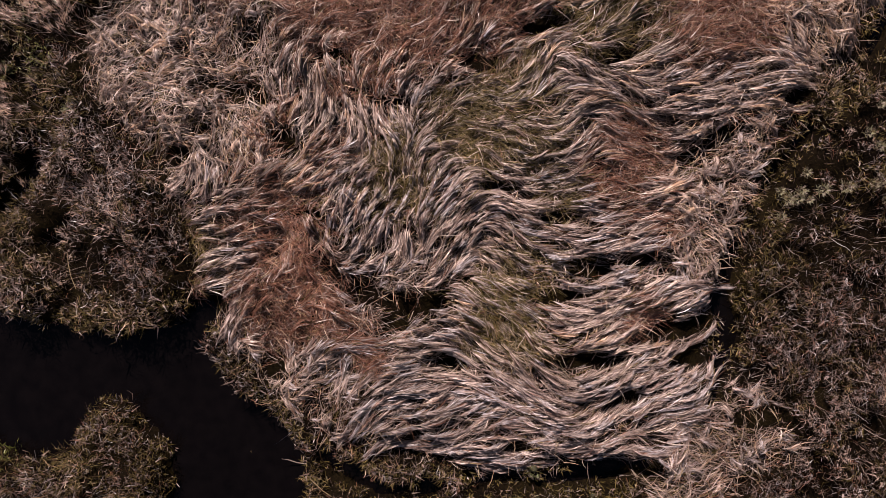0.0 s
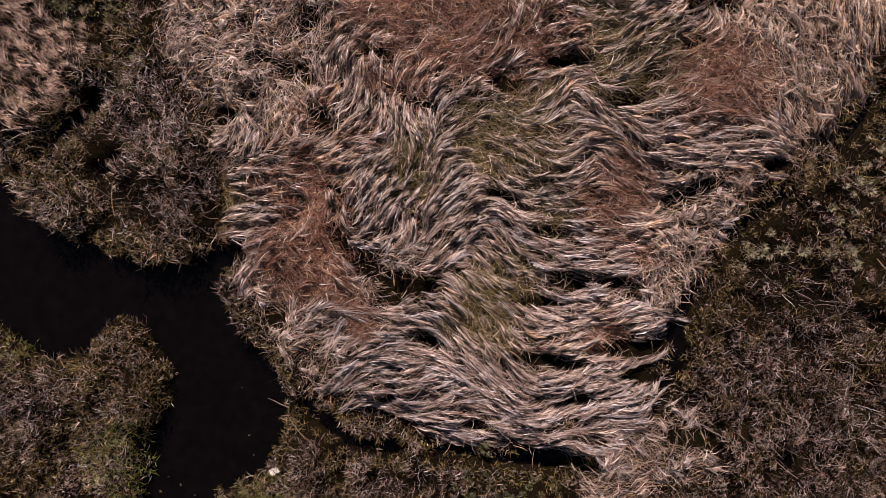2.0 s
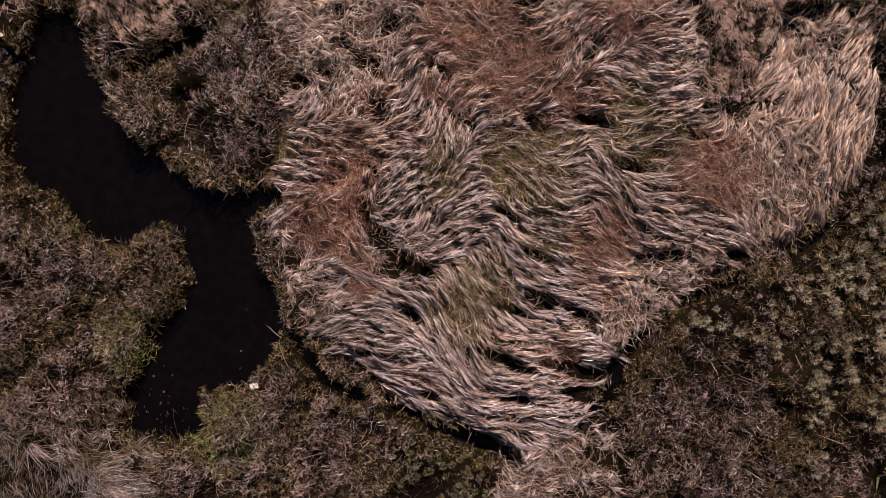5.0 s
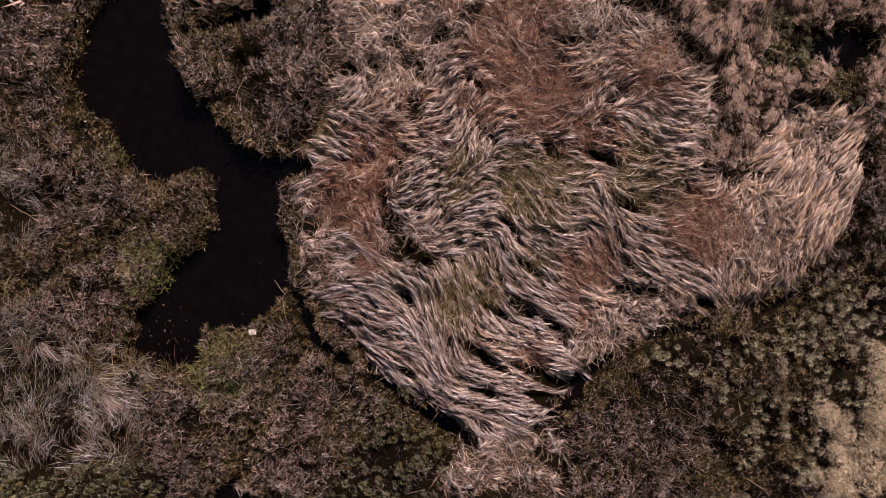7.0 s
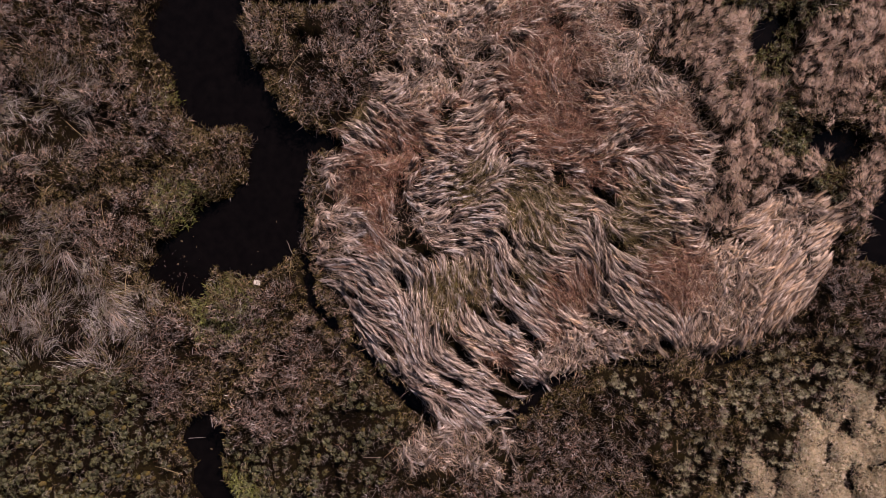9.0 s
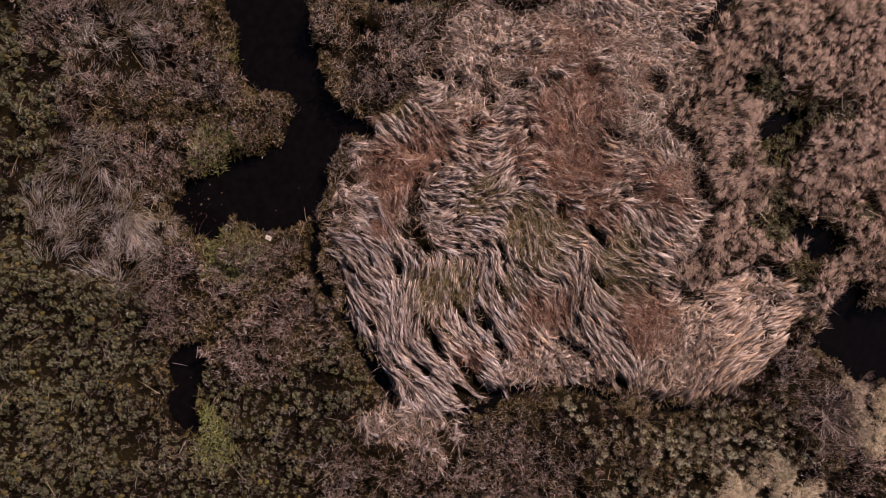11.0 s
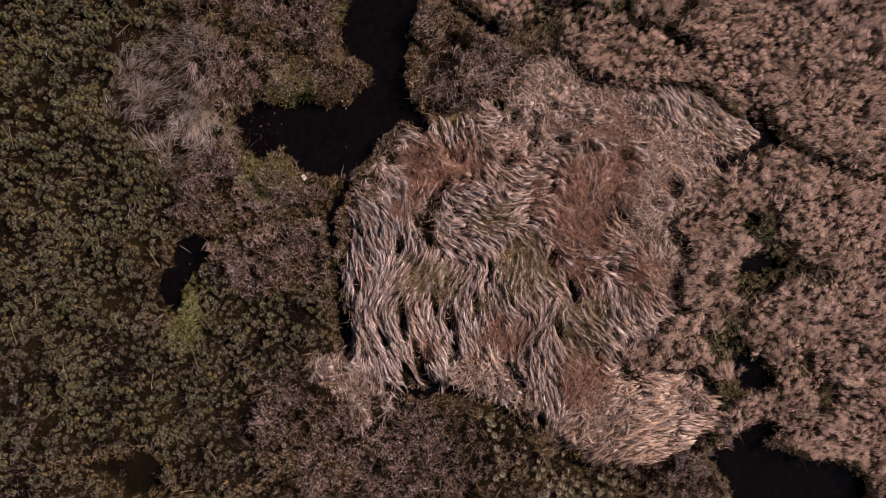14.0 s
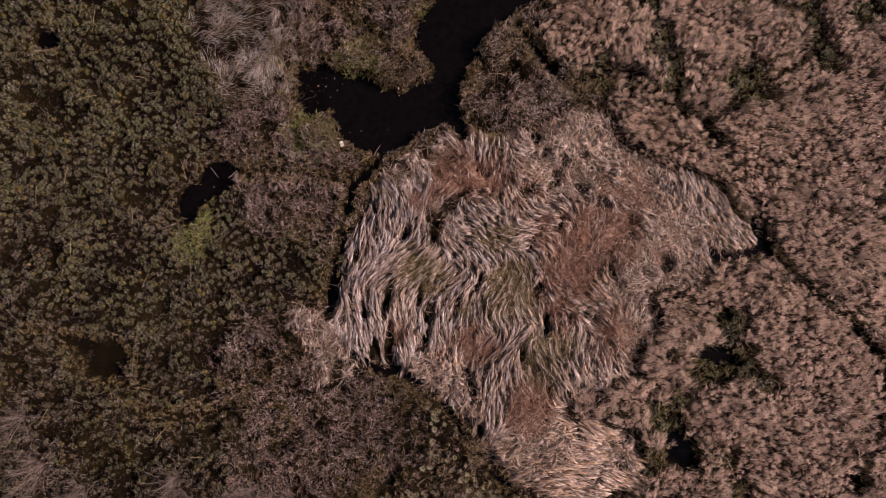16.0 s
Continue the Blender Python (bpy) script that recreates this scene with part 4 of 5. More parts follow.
def dead_sedge():
    x, y, k = open_places(0.34)
    gloom = near_any(x, y, GLOOM, 1.0)
    m = ((k == K_BROWN) | ((k == K_PALE) & (rng.random(x.size) < 0.4))) & ((hummock(x, y) > 0.05 + 0.22 * rng.random(x.size)) | (rng.random(x.size) < 0.45)) & (hollow(x, y) > 0) & (rifts(x, y) > 0.08) & (fbm(x, y, 0.9, 129, 2) > -0.52)
    x, y, gloom = x[m], y[m], gloom[m]
    hump = hummock(x, y) - 0.5
    z, size = ground_z(x, y) + 0.12 * hump, rng.uniform(0.6, 1.2, x.size) * (1 + 0.5 * hump) * np.where(k[m] == K_PALE, 0.55, 1.0)
    p1, w1, r1, i1 = tufts(x, y, z + 0.1, 42, 0.26, (0.09, 0.30), (0.6, 1.5), (0.0, 0.6), (0.007, 0.017), 3, (0, lean_field(x, y) + rng.normal(0, 0.8, x.size)), 0.5, size, dome=0.5, radial=1.3, curl=0.16)
    # added dark cores: broad leaves that block light, inner shade in their colour
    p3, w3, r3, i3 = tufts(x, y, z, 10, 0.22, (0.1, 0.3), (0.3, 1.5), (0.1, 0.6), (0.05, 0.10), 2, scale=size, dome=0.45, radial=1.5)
    s3 = pick({S_SHADED_LEAF: 8, S_BROWN: 2}, i3.size)
    olive = near_any(x, y, [(-11.5, -8.4, 1.6), (-16.0, 6.0, 3.0), (-17.0, -6.0, 3.0), (2.5, -10.0, 1.5), (16, 1, 3), (-14.8, 1.2, 1.0)], 1.5)
    kind = rng.random(x.size) + 0.45 * fbm(x, y, 2.4, 125) - 0.3 * gloom + 0.35 * near_any(x, y, [(-12.2, -0.9, 1.8), (-14.5, 4.0, 1.5)], 1.0) - 0.35 * near_any(x, y, [(-11.3, -7.2, 2.2), (9.0, -9.0, 2.5)], 1.0)
    shore = step(0.9, 0.2, wet(x, y) + 0.4 * fbm(x, y, 1.6, 123))
    green = rng.random(x.size) < 0.12 + 0.4 * olive + 0.5 * step(0.05, 0.4, fbm(x, y, 2.8, 127)) + 0.45 * shore
    k1 = kind[i1]
    s1 = np.where(k1 < 0.42, pick({S_BROWN: 8, S_SHADED_LEAF: 8, S_RUST: 3, S_GREY_SHEEN: 3}, i1.size), np.where(k1 < 0.8, pick({S_BROWN: 7, S_GREY_SHEEN: 4, S_SHADED_LEAF: 6, S_RUST: 2}, i1.size), pick({S_GREY: 4, S_STRAW: 2, S_BROWN: 5, S_PLUME: 2, S_SHADED_LEAF: 2, S_AMBER: 1}, i1.size)))
    s1 = np.where(green[i1] & (rng.random(i1.size) < 0.85), pick({S_OLIVE: 7, S_MOSS: 4, S_AMBER: 1, S_SHADED_LEAF: 2}, i1.size), s1)
    # taller single stalks standing through the tangle
    u, v, k = open_places(0.30)
    m = (k == K_BROWN) & (wet(u, v) > 0.3) & (rng.random(u.size) < 0.45 + 0.3 * near_any(u, v, GLOOM, 1.0))
    p2, w2, r2, i2 = tufts(u[m], v[m], ground_z(u[m], v[m]), 2, 0.1, (0.6, 1.2), (0.03, 0.6), (0.0, 0.5), (0.006, 0.011), 4, (0, lean_field(u[m], v[m])), 0.3)
    s2 = pick({S_BROWN: 4, S_GREY: 3, S_STRAW: 2, S_GREY_SHEEN: 2, S_AMBER: 1}, i2.size)
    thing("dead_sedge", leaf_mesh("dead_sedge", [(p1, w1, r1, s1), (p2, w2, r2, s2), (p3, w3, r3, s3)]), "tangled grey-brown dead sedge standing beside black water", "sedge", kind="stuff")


def green_sedge():
    x, y, k = open_places(0.41)
    m = ((k == K_GREEN) | (hollow(x, y) < -0.1)) & (hummock(x, y) > 0.02 + 0.12 * rng.random(x.size)) & (wet(x, y) > 0.12) & in_sight(x, y) & (rng.random(x.size) > 0.3 * step(6, 14, x))
    x, y = x[m], y[m]
    z, size = ground_z(x, y), rng.uniform(0.6, 1.15, x.size) * (0.75 + 0.4 * hummock(x, y))
    lively = step(-0.3, 0.4, fbm(x, y, 3.0, 131))
    hue = rng.random(x.size) * 0.6 + 0.4 * lively + 0.4 * fbm(x, y, 1.6, 135) - 0.42 * step(4.0, 16.0, x - 0.3 * (y + 18)) + 0.45 * step(2.0, -8.0, x)
    tall = 0.25 * size
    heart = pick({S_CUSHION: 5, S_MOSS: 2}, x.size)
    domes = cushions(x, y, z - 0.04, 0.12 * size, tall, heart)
    p, w, r, i = tufts(x, y, z + 0.06 * size, 88, 0.19, (0.06, 0.14), (0.1, 1.2), (0.1, 0.7), (0.012, 0.027), 2, scale=size, dome=0.36, radial=0.9)
    hue = hue[i]
    s = np.where(hue > 0.40, pick({S_GREEN: 10, S_OLIVE: 3, S_CUSHION: 3, S_MOSS: 2, S_GREY_SHEEN: 1}, i.size), np.where(hue > 0.22, pick({S_OLIVE: 4, S_CUSHION: 8, S_BROWN: 1, S_GREY_SHEEN: 1, S_GREEN: 4}, i.size), np.where(hue > 0.08, pick({S_BROWN: 4, S_CUSHION: 9, S_GREY_SHEEN: 2, S_OLIVE: 2}, i.size), pick({S_OLIVE: 2, S_BROWN: 3, S_CUSHION: 10, S_GREY_SHEEN: 1, S_RUST: 1}, i.size))))
    root = tagged(new("green_sedge_tussocks"), "field of low olive-green sedge tussocks on wet peat", "sedge", kind="stuff")
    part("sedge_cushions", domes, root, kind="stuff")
    part("sedge_leaves", leaf_mesh("sedge_leaves", [(p, w, r, s)]), root, kind="stuff")


def cushions(x, y, z, radius, height, tones):
    """Low lumpy domes, one island each, in one mesh: solid hearts of the tussocks."""
    n, spokes = len(x), 6
    ring = np.array([1.05, 0.82, 0.45])
    lift = np.array([-0.15, 0.62, 0.93])
    a = np.linspace(0, 2 * np.pi, spokes, endpoint=False)
    r = radius[:, None, None] * ring[None, :, None] * (1 + rng.normal(0, 0.16, (n, 3, spokes)))
    a = a[None, None, :] + rng.uniform(0, 1, n)[:, None, None]
    h = height[:, None, None] * (lift[None, :, None] + rng.normal(0, 0.10, (n, 3, spokes)))
    v = np.concatenate([np.stack([x[:, None, None] + r * np.cos(a), y[:, None, None] + r * np.sin(a), z[:, None, None] + h], -1).reshape(n, -1, 3), np.stack([x, y, z + height], -1)[:, None, :]], 1)
    per, faces = 3 * spokes + 1, []
    for k in range(spokes):
        j = (k + 1) % spokes
        faces += [(k, j, spokes + j), (k, spokes + j, spokes + k), (spokes + k, spokes + j, 2 * spokes + j), (spokes + k, 2 * spokes + j, 2 * spokes + k), (2 * spokes + k, 2 * spokes + j, 3 * spokes)]
    f = (np.arange(n) * per)[:, None, None] + np.array(faces)[None]
    me = bpy.data.meshes.new("sedge_cushions")
    me.vertices.add(n * per)
    me.vertices.foreach_set("co", v.astype(np.float32).ravel())
    me.loops.add(f.size)
    me.loops.foreach_set("vertex_index", f.astype(np.int32).ravel())
    me.polygons.add(f.size // 3)
    me.polygons.foreach_set("loop_start", (np.arange(f.size // 3) * 3).astype(np.int32))
    used = np.unique(tones)
    me.polygons.foreach_set("material_index", np.repeat(np.searchsorted(used, tones), len(faces)).astype(np.int32))
    for s in used:
        me.materials.append(SHADES[int(s)])
    me.update(calc_edges=True)
    return me


def waterside_fringe():
    """Low olive moss and sedge hugging the trails and shores, with livelier green in places."""
    x, y, k = open_places(0.25, 36.0, -0.1)
    d = wet(x, y)
    lush = near_any(x, y, LIVELY, 0.7)
    m = ((d < 0.5 + 0.5 * fbm(x, y, 2.0, 151)) & (rng.random(x.size) < 0.75)) | (lush > rng.random(x.size)) | ((k == K_PALE) & (fbm(x, y, 1.3, 153) > 0.28)) | ((hollow(x, y) < 0) & (rng.random(x.size) < 0.5))
    x, y, lush = x[m], y[m], lush[m]
    p, w, r, i = tufts(x, y, ground_z(x, y), 20, 0.14, (0.08, 0.22), (0.2, 1.3), (0.1, 0.9), (0.014, 0.032), 3, radial=1.8, scale=rng.uniform(0.6, 1.3, x.size) + 0.5 * lush, dome=0.12)
    s = pick({S_OLIVE: 9, S_MOSS: 4, S_BROWN: 2, S_SHADED_LEAF: 1, S_GREY: 1}, i.size)
    s = np.where(rng.random(i.size) < 0.85 * lush[i], S_LUSH, s)
    mossy = step(0.1, -0.3, hollow(x, y))[i]
    s = np.where(rng.random(i.size) < 0.4 * mossy, S_LUSH, s)
    thing("waterside_sedge", leaf_mesh("waterside_sedge", [(p, w, r, s)]), "low olive sedge and moss fringing the black water", "sedge", kind="stuff")


def lodged_reeds():
    x, y, k = open_places(0.30)
    m = (k == K_LODGED) & (hummock(x, y) > 0.05 + 0.3 * rng.random(x.size))
    x, y = x[m], y[m]
    way = 2.4 + 2.6 * fbm(x, y, 1.8, 141) + rng.normal(0, 0.6, x.size)
    p, w, r, i = tufts(x, y, ground_z(x, y) + 0.08, 20, 0.42, (0.25, 0.8), (1.0, 1.5), (0.0, 0.3), (0.005, 0.013), 3, (0, way), 0.7, rng.uniform(0.5, 1.3, x.size), dome=0.22, radial=2.0)
    kind = (rng.random(x.size) + 0.5 * fbm(x, y, 1.5, 145))[i]
    # the palest clumps have their sheen painted in as a cool grey
    s = np.where(kind < 0.34, pick({S_BROWN: 5, S_OLIVE: 5, S_SHADED_LEAF: 3, S_RUST: 1}, i.size), np.where(kind < 0.58, pick({S_GREY: 3, S_GREY_SHEEN: 5, S_BROWN: 2, S_OLIVE: 3, S_PALE: 1}, i.size), pick({S_GREY_SHEEN: 9, S_GREY: 2, S_PALE: 2, S_SHADED_LEAF: 3, S_OLIVE: 2}, i.size)))
    thing("lodged_reeds", leaf_mesh("lodged_reeds", [(p, w, r, s)]), "pale grey lodged reeds fanned flat over the marsh, sheen in their colour", "reeds", kind="stuff")


def floor_litter():
    """Rotting leaves and moss that carpet the peat, with short broken stalks among them."""
    x, y = scatter(-33, 33, -35, 36, 0.25)
    keep = (wet(x, y) > -0.25) & (pool(x, y) > -0.06) & (mat(x, y) > -0.3) & in_sight(x, y)
    x, y = x[keep], y[keep]
    u = cover(x, y)
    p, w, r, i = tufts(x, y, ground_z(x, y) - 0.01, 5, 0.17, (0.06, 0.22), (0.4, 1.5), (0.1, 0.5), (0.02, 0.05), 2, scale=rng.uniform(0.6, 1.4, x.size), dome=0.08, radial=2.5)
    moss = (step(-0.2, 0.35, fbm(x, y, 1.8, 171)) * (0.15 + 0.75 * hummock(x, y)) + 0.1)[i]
    # the near-black share paints the shade between tufts onto the litter
    s = np.where(rng.random(i.size) < moss, pick({S_MOSS: 8, S_OLIVE: 2}, i.size), pick({S_SHADED_LEAF: 9, S_BROWN: 1}, i.size))
    m = (rifts(x, y) > 0) & (rng.random(x.size) < 0.3 + 0.5 * hummock(x, y)) & (rng.random(x.size) < np.where(u == K_GREEN, 0.9, 1.0) )
    p2, w2, r2, i2 = tufts(x[m], y[m], ground_z(x[m], y[m]) + 0.02, 5, 0.16, (0.10, 0.34), (0.6, 1.5), (0.0, 0.4), (0.008, 0.019), 2, radial=2.5, dome=0.1)
    # pale stalks: wet glints are part of their grey
    pale = np.maximum(step(-0.1, 0.4, fbm(x[m], y[m], 3.0, 175)), 0.75 * (u[m] == K_GREEN))[i2]
    s2 = np.where(rng.random(i2.size) < pale, pick({S_GREY_SHEEN: 4, S_GREY: 4, S_BROWN: 4}, i2.size), pick({S_BROWN: 6, S_OLIVE: 4, S_RUST: 4, S_SHADED_LEAF: 2, S_AMBER: 1}, i2.size))
    thing("leaf_litter", leaf_mesh("leaf_litter", [(p, w, r, s), (p2, w2, r2, s2)]), "rotting leaves, moss and broken stalks over wet peat, toned dark for shade", "litter", kind="stuff")


standing_reeds()
dead_sedge()
green_sedge()
waterside_fringe()
lodged_reeds()
floor_litter()


def distant_growth():
    """Coarse tufts that carry the marsh on past the grown stretch."""
    x, y = scatter(-75, 75, -75, 75, 1.15)
    keep = ~in_sight(x, y) & (np.hypot(x, y) < 70) & (pool(x, y) > 0.2)
    x, y = x[keep], y[keep]
    p, w, r, i = tufts(x, y, ground_z(x, y) * (np.hypot(x, y) < 45), 10, 0.6, (0.3, 0.8), (0.3, 1.4), (0.1, 0.8), (0.08, 0.2), 2, scale=rng.uniform(0.6, 1.4, x.size), dome=0.4, radial=1.3)
    k = (y - 0.5 * x)[i] + 8 * fbm(x, y, 9, 161)[i]
    s = np.where(k > 6, pick({S_PLUME: 6, S_STRAW: 2, S_BROWN: 3}, i.size), np.where(k < -8, pick({S_GREEN: 4, S_OLIVE: 5, S_BROWN: 2}, i.size), pick({S_BROWN: 5, S_GREY: 3, S_OLIVE: 3}, i.size)))
    thing("distant_reeds", leaf_mesh("distant_reeds", [(p, w, r, s)]), "dry reeds and sedge stretching away over the marsh", "reeds", kind="stuff")


distant_growth()


# ---- tufts that stand apart ----
def tuft_mesh(name, count, spread, length, lean, droop, width, weights, levels=3, dome=0.0, radial=0.8):
    zero = np.zeros(1)
    p, w, r, i = tufts(zero, zero, zero, count, spread, length, lean, droop, width, levels, dome=dome, radial=radial)
    return leaf_mesh(name, [(p, w, r, pick(weights, i.size))])


def plant_out(name, meshes, x, y, label, category, group, small, large, lift=-0.01):
    for j in range(len(x)):
        ob = thing(name, meshes[j % len(meshes)], label, category, group)
        s = float(rng.uniform(small, large))
        ob.matrix_world = pose(x[j], y[j], float(ground_z(np.array([x[j]]), np.array([y[j]]))[0]) + lift, 0, 0, float(rng.uniform(0, 360))) @ Matrix.Diagonal((s, s, s, 1))


def pale_tufts():
    x, y, k = open_places(0.47)
    m = (k == K_PALE) & in_sight(x, y) & (fbm(x, y, 1.5, 155, 2) > -0.12)
    some = rng.permutation(int(m.sum()))[:295]
    x, y = x[m][some], y[m][some]
    meshes = [tuft_mesh("pale_tuft", 120, 0.16, (0.12, 0.26), (0.1, 1.2), (0.1, 0.7), (0.008, 0.018), {S_PALE: 7, S_GREEN: 1, S_OLIVE: 3, S_GREY: 2}, 3, 0.28) for _ in range(6)]
    plant_out("pale_tuft", meshes, x, y, "small pale grey-green leafy tuft on dark peat", "plant", "pale tufts beside the mat", 0.45, 0.95, 0.08)


def straw_tussocks():
    x, y, k = open_places(0.6)
    m = (k == K_YELLOW) & in_sight(x, y) & (fbm(x, y, 1.6, 157, 2) > -0.55)
    x, y = x[m][:200], y[m][:200]
    meshes = [tuft_mesh("straw_tussock", 520, 0.5, (0.07, 0.2), (0.4, 1.5), (0.2, 1.0), (0.008, 0.016), {S_YELLOW: 6, S_PALE: 4, S_STRAW: 2, S_OLIVE: 2, S_AMBER: 1}, 3, 0.32, 2.5) for _ in range(5)]
    plant_out("straw_tussock", meshes, x, y, "bleached yellow straw grass tussock", "grass tussock", "straw tussocks at the marsh edge", 0.8, 1.25)


pale_tufts()
straw_tussocks()


def collapsed_clump(x, y, way, length, count, weights, label):
    """Long leaves of one clump fallen over to one side and splayed like a fan."""
    root = tagged(new("collapsed_reed_clump"), label, "reeds", "collapsed reed clumps in the lodged reeds")
    for name, share, spread in (("fallen_leaves", 0.6, 0.42), ("stray_leaves", 0.4, 1.3)):
        n = int(count * share)
        zero = np.zeros(1)
        p, w, r, i = tufts(zero, zero, zero, n, 0.3, (0.4 * length, length), (1.2, 1.5), (0.1, 0.4), (0.008, 0.018), 4, (0, np.full(1, way)), 0.72 if spread < 1 else 0.5, dome=0.12, radial=2.0, curl=0.02)
        part(name, leaf_mesh(name, [(p, w, r, pick(weights, i.size))]), root)
    root.matrix_world = pose(x, y, float(ground_z(np.array([x]), np.array([y]))[0]) + 0.12)


FANS = [  # place, heading, length, leaves
    (-12.1, -15.7, -0.8, 1.5, 50), (-8.3, -15.7, 3.9, 1.5, 55), (-9.0, -15.2, 5.4, 1.1, 40)]
for fx, fy, fa, fl, fn in FANS:
    pale = fx < -12 or fn == 55
    collapsed_clump(fx, fy, fa, fl, fn, {S_AMBER: 2, S_GREY: 5, S_GREY_SHEEN: 2, S_BROWN: 4} if pale else {S_OLIVE: 5, S_YELLOW: 1, S_GREY: 4, S_BROWN: 3},
                    "tan dry reed clump fallen over in a fan" if pale else "olive-yellow reed clump fallen over in a fan")


# ---- bare shrubs ----
def stems(count, height, spread, base_width, shade):
    """Curving bare stems from one stool, with side twigs: two bundles."""
    zero = np.zeros(1)
    p, w, r, i = tufts(zero, zero, zero, count, 0.12, (0.7 * height, height), (0.1, spread), (0.0, 0.35), (0.7 * base_width, base_width), 6)
    main = (p, w, r, np.full(i.size, shade))
    pick_from = rng.integers(0, count, count * 9)
    level = rng.integers(2, 6, count * 9)
    base = p[pick_from, level]
    q, wq, rq, iq = tufts(base[:, 0], base[:, 1], base[:, 2], 2, 0.01, (0.15 * height, 0.34 * height), (0.2, 1.1), (0.0, 0.4), (0.35 * base_width, 0.6 * base_width), 3)
    return main, (q, wq, rq, np.full(iq.size, shade))


def bare_shrub(x, y, height, spread, count, label, shade):
    root = tagged(new("bare_shrub"), label, "shrub")
    main, side = stems(count, height, spread, 0.03, shade)
    for j in range(count):
        part("stem", leaf_mesh("stem", [tuple(a[j:j + 1] for a in main)]), root)
    part("twig_spray", leaf_mesh("twig_spray", [side]), root, kind="stuff")
    root.matrix_world = pose(x, y, float(ground_z(np.array([x]), np.array([y]))[0]) - 0.02)


bare_shrub(17.9, 14.6, 2.4, 1.0, 34, "bare grey-brown many-stemmed shrub beside a pool", S_BROWN)
bare_shrub(17.0, 16.6, 1.6, 1.0, 20, "low bare grey-brown shrub at the pool's edge", S_BROWN)
for sx, sy, sh in ((20.5, -21.5, 2.8), (18.0, -23.8, 2.4), (21.5, -18.5, 2.2), (19.2, -13.4, 2.6), (20.8, -11.4, 2.4), (18.6, -8.2, 1.8), (22.3, -14.5, 2.3)):
    bare_shrub(sx, sy, sh, 1.1, 34, "leafless grey-brown bush standing in the sedge", S_TWIG)


# ---- small things ----
def fallen_stems():
    """Long pale stalks lying across the growth."""
    x, y = scatter(-20, 20, -26, 24, 3.4)
    keep = (wet(x, y) > 0.3) & in_sight(x, y) & (mat(x, y) > 0.4)
    for cx, cy in zip(x[keep], y[keep]):
        a, L = rng.uniform(0, 2 * np.pi), rng.uniform(0.7, 1.5)
        s = np.linspace(-0.5, 0.5, 4)
        path = np.stack([s * L, 0.05 * L * np.sin(3 * s + a), 0.03 * np.cos(4 * s)], 1)[None]
        me = leaf_mesh("fallen_stem", [(path, np.full((1, 4), 0.022), np.zeros(1), np.array([S_YELLOW if rng.random() < 0.4 else S_GREY]))])
        ob = thing("fallen_stem", me, "long pale broken reed stalk lying on the sedge", "reed stalk", "fallen reed stalks")
        ob.matrix_world = pose(cx, cy, float(ground_z(np.array([cx]), np.array([cy]))[0]) + 0.42, 0, float(rng.normal(0, 6)), math.degrees(a))


fallen_stems()


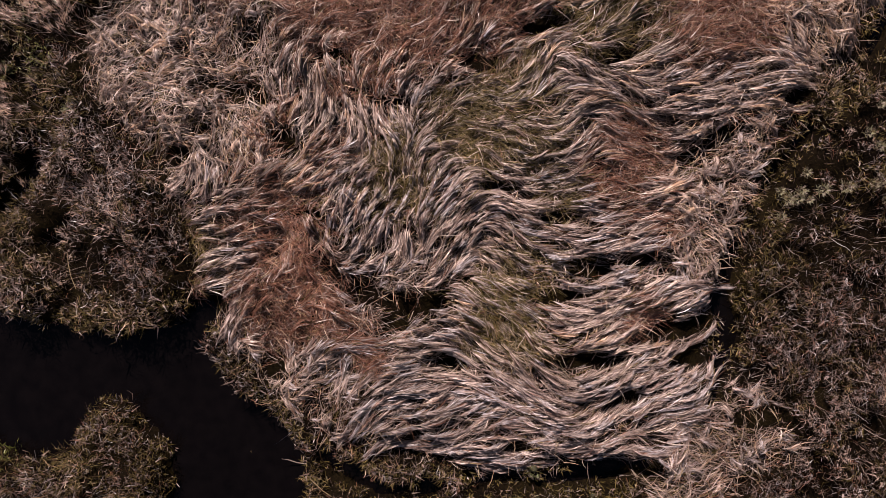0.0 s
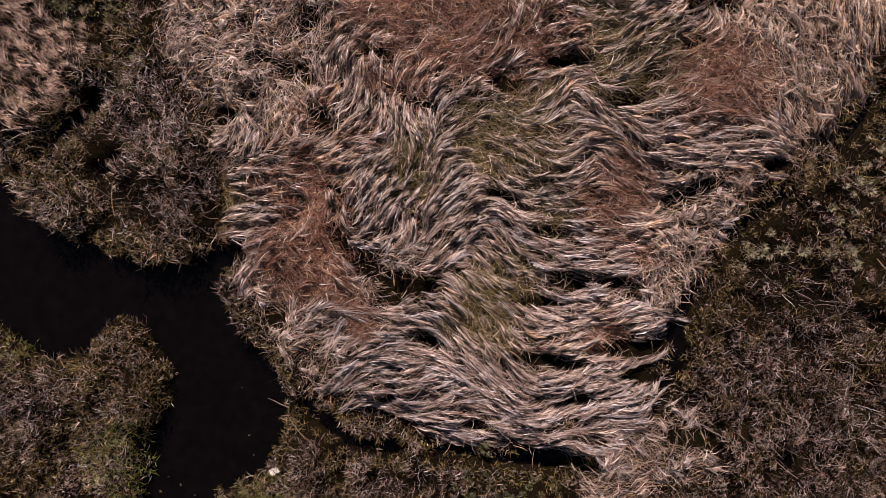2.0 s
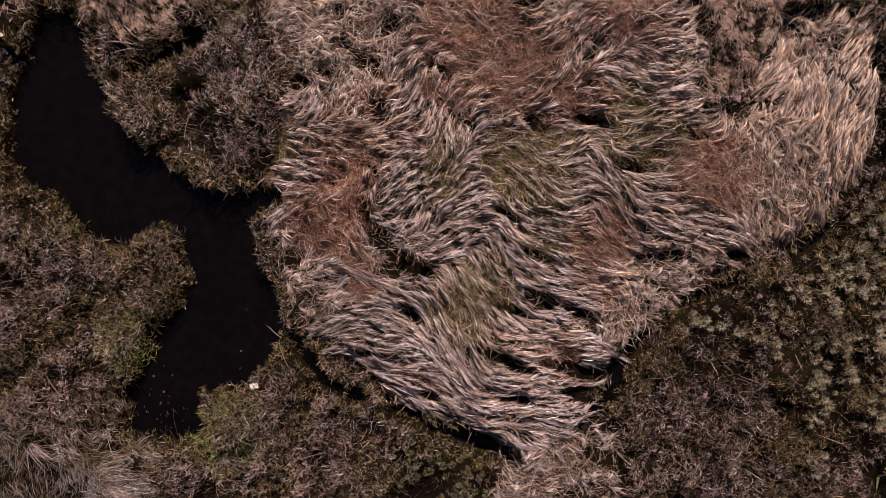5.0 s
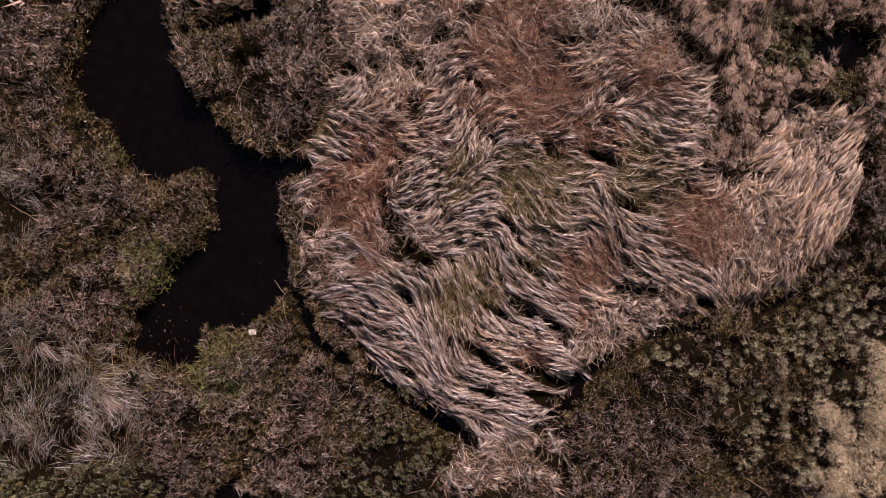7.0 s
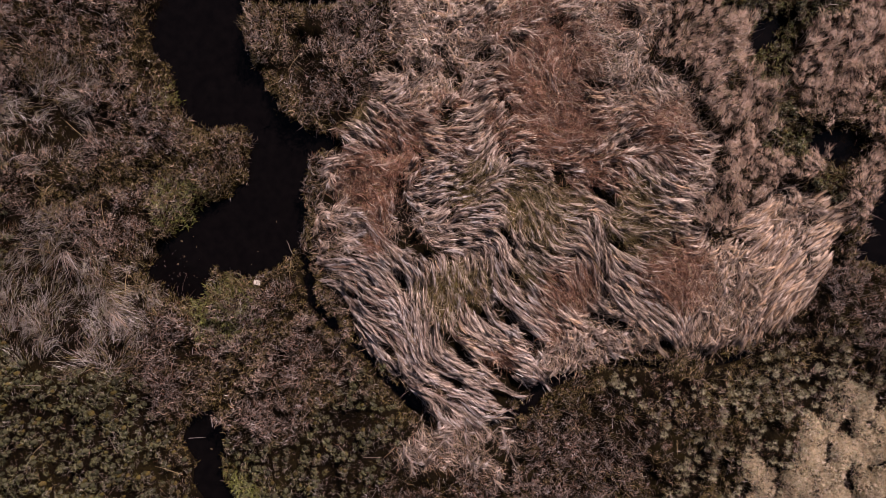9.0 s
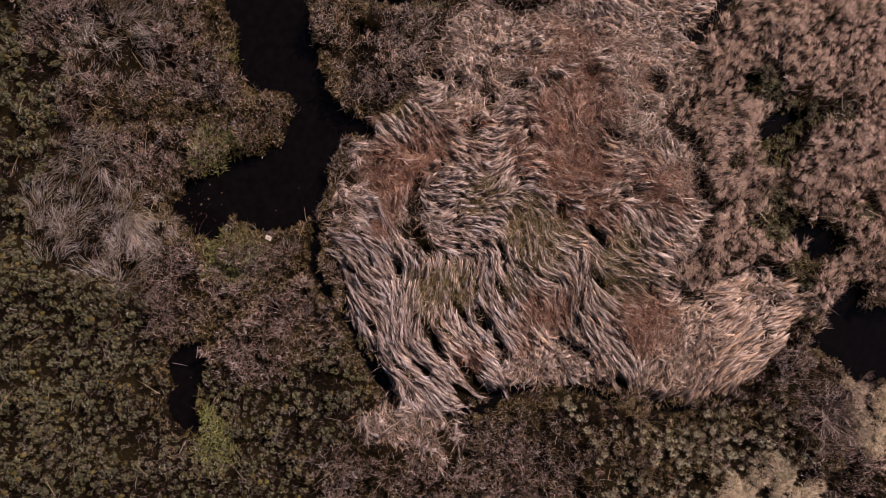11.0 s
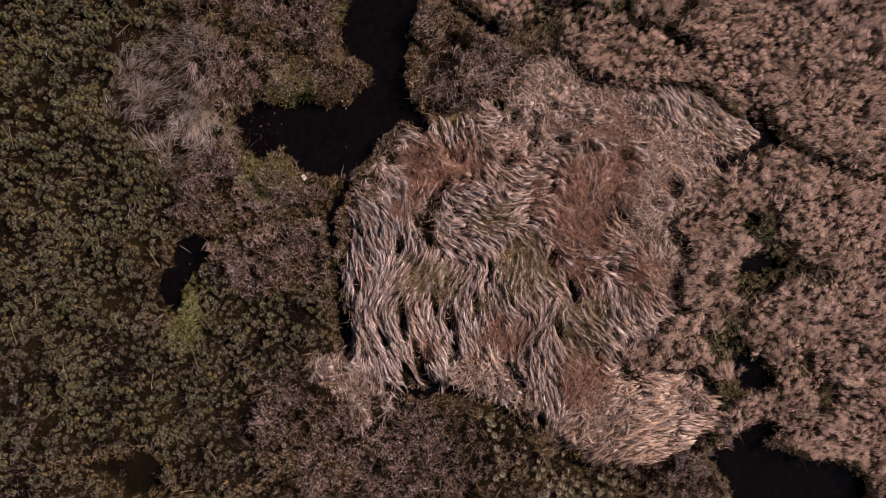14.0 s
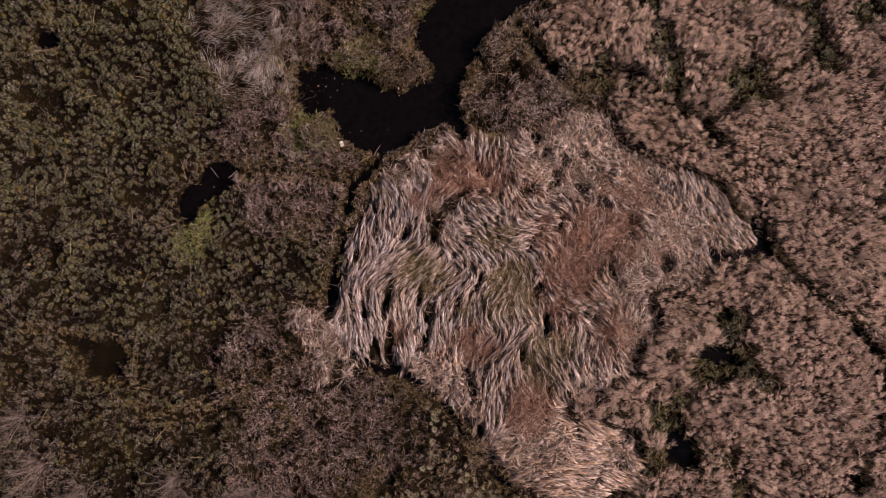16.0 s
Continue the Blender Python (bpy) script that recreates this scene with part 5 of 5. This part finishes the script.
def specks():
    """Small pale leaves afloat on the water, a leaning stick and a scrap of white litter."""
    def leaf(x, y, size):
        bm = bmesh.new()
        ring = [bm.verts.new((size * (1 + 0.3 * math.sin(3 * a)) * math.cos(a), 0.6 * size * math.sin(a), 0.004 * math.cos(2 * a))) for a in np.linspace(0, 2 * np.pi, 9)[:-1]]
        top = bm.faces.new(ring)
        bmesh.ops.solidify(bm, geom=[top], thickness=0.004)
        me = bpy.data.meshes.new("floating_leaf")
        bm.to_mesh(me)
        me.materials.append(YELLOW)
        ob = thing("floating_leaf", me, "small pale dead leaf floating on black water", "leaf", "leaves afloat on the pond")
        ob.matrix_world = pose(x, y, -0.352, 0, 0, 137 * x)
    for x, y, size in WATER_LEAVES:
        leaf(x, y, size)
    for _ in range(34):                                                    # reed scraps drifted against the lodged reeds
        u, v = rng.normal(-8.0, 0.7), rng.normal(-12.2, 0.6)
        if pool(np.array([u]), np.array([v]))[0] < -0.1:
            path = np.stack([rng.uniform(0.03, 0.09) * np.linspace(-0.5, 0.5, 3), 0.01 * np.array([0, 1, 0.5]), np.zeros(3)], 1)[None]
            ob = thing("floating_reed_scrap", leaf_mesh("floating_reed_scrap", [(path, np.full((1, 3), 0.013), np.zeros(1), np.full(1, S_GREY_SHEEN if rng.random() < 0.4 else S_BROWN))]), "broken grey reed scrap afloat on black water", "reed scrap", "reed scraps afloat on the pond")
            ob.matrix_world = pose(u, v, -0.352, 0, 0, float(rng.normal(125, 40)))
    s = np.linspace(0, 1, 5)
    path = np.stack([1.0 * s, 0.05 * np.sin(5 * s), 0.34 * s], 1)[None]
    me = leaf_mesh("leaning_stick", [(path, np.full((1, 5), 0.035), np.zeros(1), np.array([S_GREY])), (path, np.full((1, 5), 0.035), np.full(1, 1.57), np.array([S_GREY]))])
    ob = thing("leaning_stick", me, "pale bare stick leaning out of the water", "stick")
    ob.matrix_world = pose(-4.75, -7.0, -0.42, 0, 0, 168)
    for ax, ay, bx, by, z in ((-0.98, -17.15, -0.44, -16.41, -0.33), (-0.64, -15.84, -1.23, -15.46, -0.33), (3.67, -18.69, 3.11, -17.98, 0.25), (-1.25, -25.2, -1.09, -24.32, 0.35), (-17.54, -14.81, -17.3, -14.13, 0.35)):
        s = np.linspace(0, 1, 4)
        path = np.stack([(bx - ax) * s, (by - ay) * s, 0.06 * s * s], 1)[None]
        me = leaf_mesh("bleached_stick", [(path, np.full((1, 4), 0.03), np.full(1, r), np.array([S_GREY_SHEEN])) for r in (0.0, 1.57)])
        ob = thing("bleached_stick", me, "bleached bare stick lying by a small black pool", "stick", "bleached sticks by the side pool")
        ob.matrix_world = pose(ax, ay, z)
    bm = bmesh.new()
    bmesh.ops.create_grid(bm, x_segments=8, y_segments=6, size=0.5)
    for v in bm.verts:
        v.co.x, v.co.y = 0.34 * v.co.x, 0.24 * v.co.y
        v.co.z = 0.05 * noise.noise(v.co * 18) + 0.03 * noise.noise(v.co * 40)
    bmesh.ops.solidify(bm, geom=bm.faces[:], thickness=0.003)
    me = bpy.data.meshes.new("litter_scrap")
    bm.to_mesh(me)
    me.materials.append(WHITE)
    ob = thing("litter_scrap", me, "crumpled white scrap of litter caught in sedge", "litter")
    ob.matrix_world = pose(-4.9, -9.2, 0.30, 8, -6, 40)


specks()
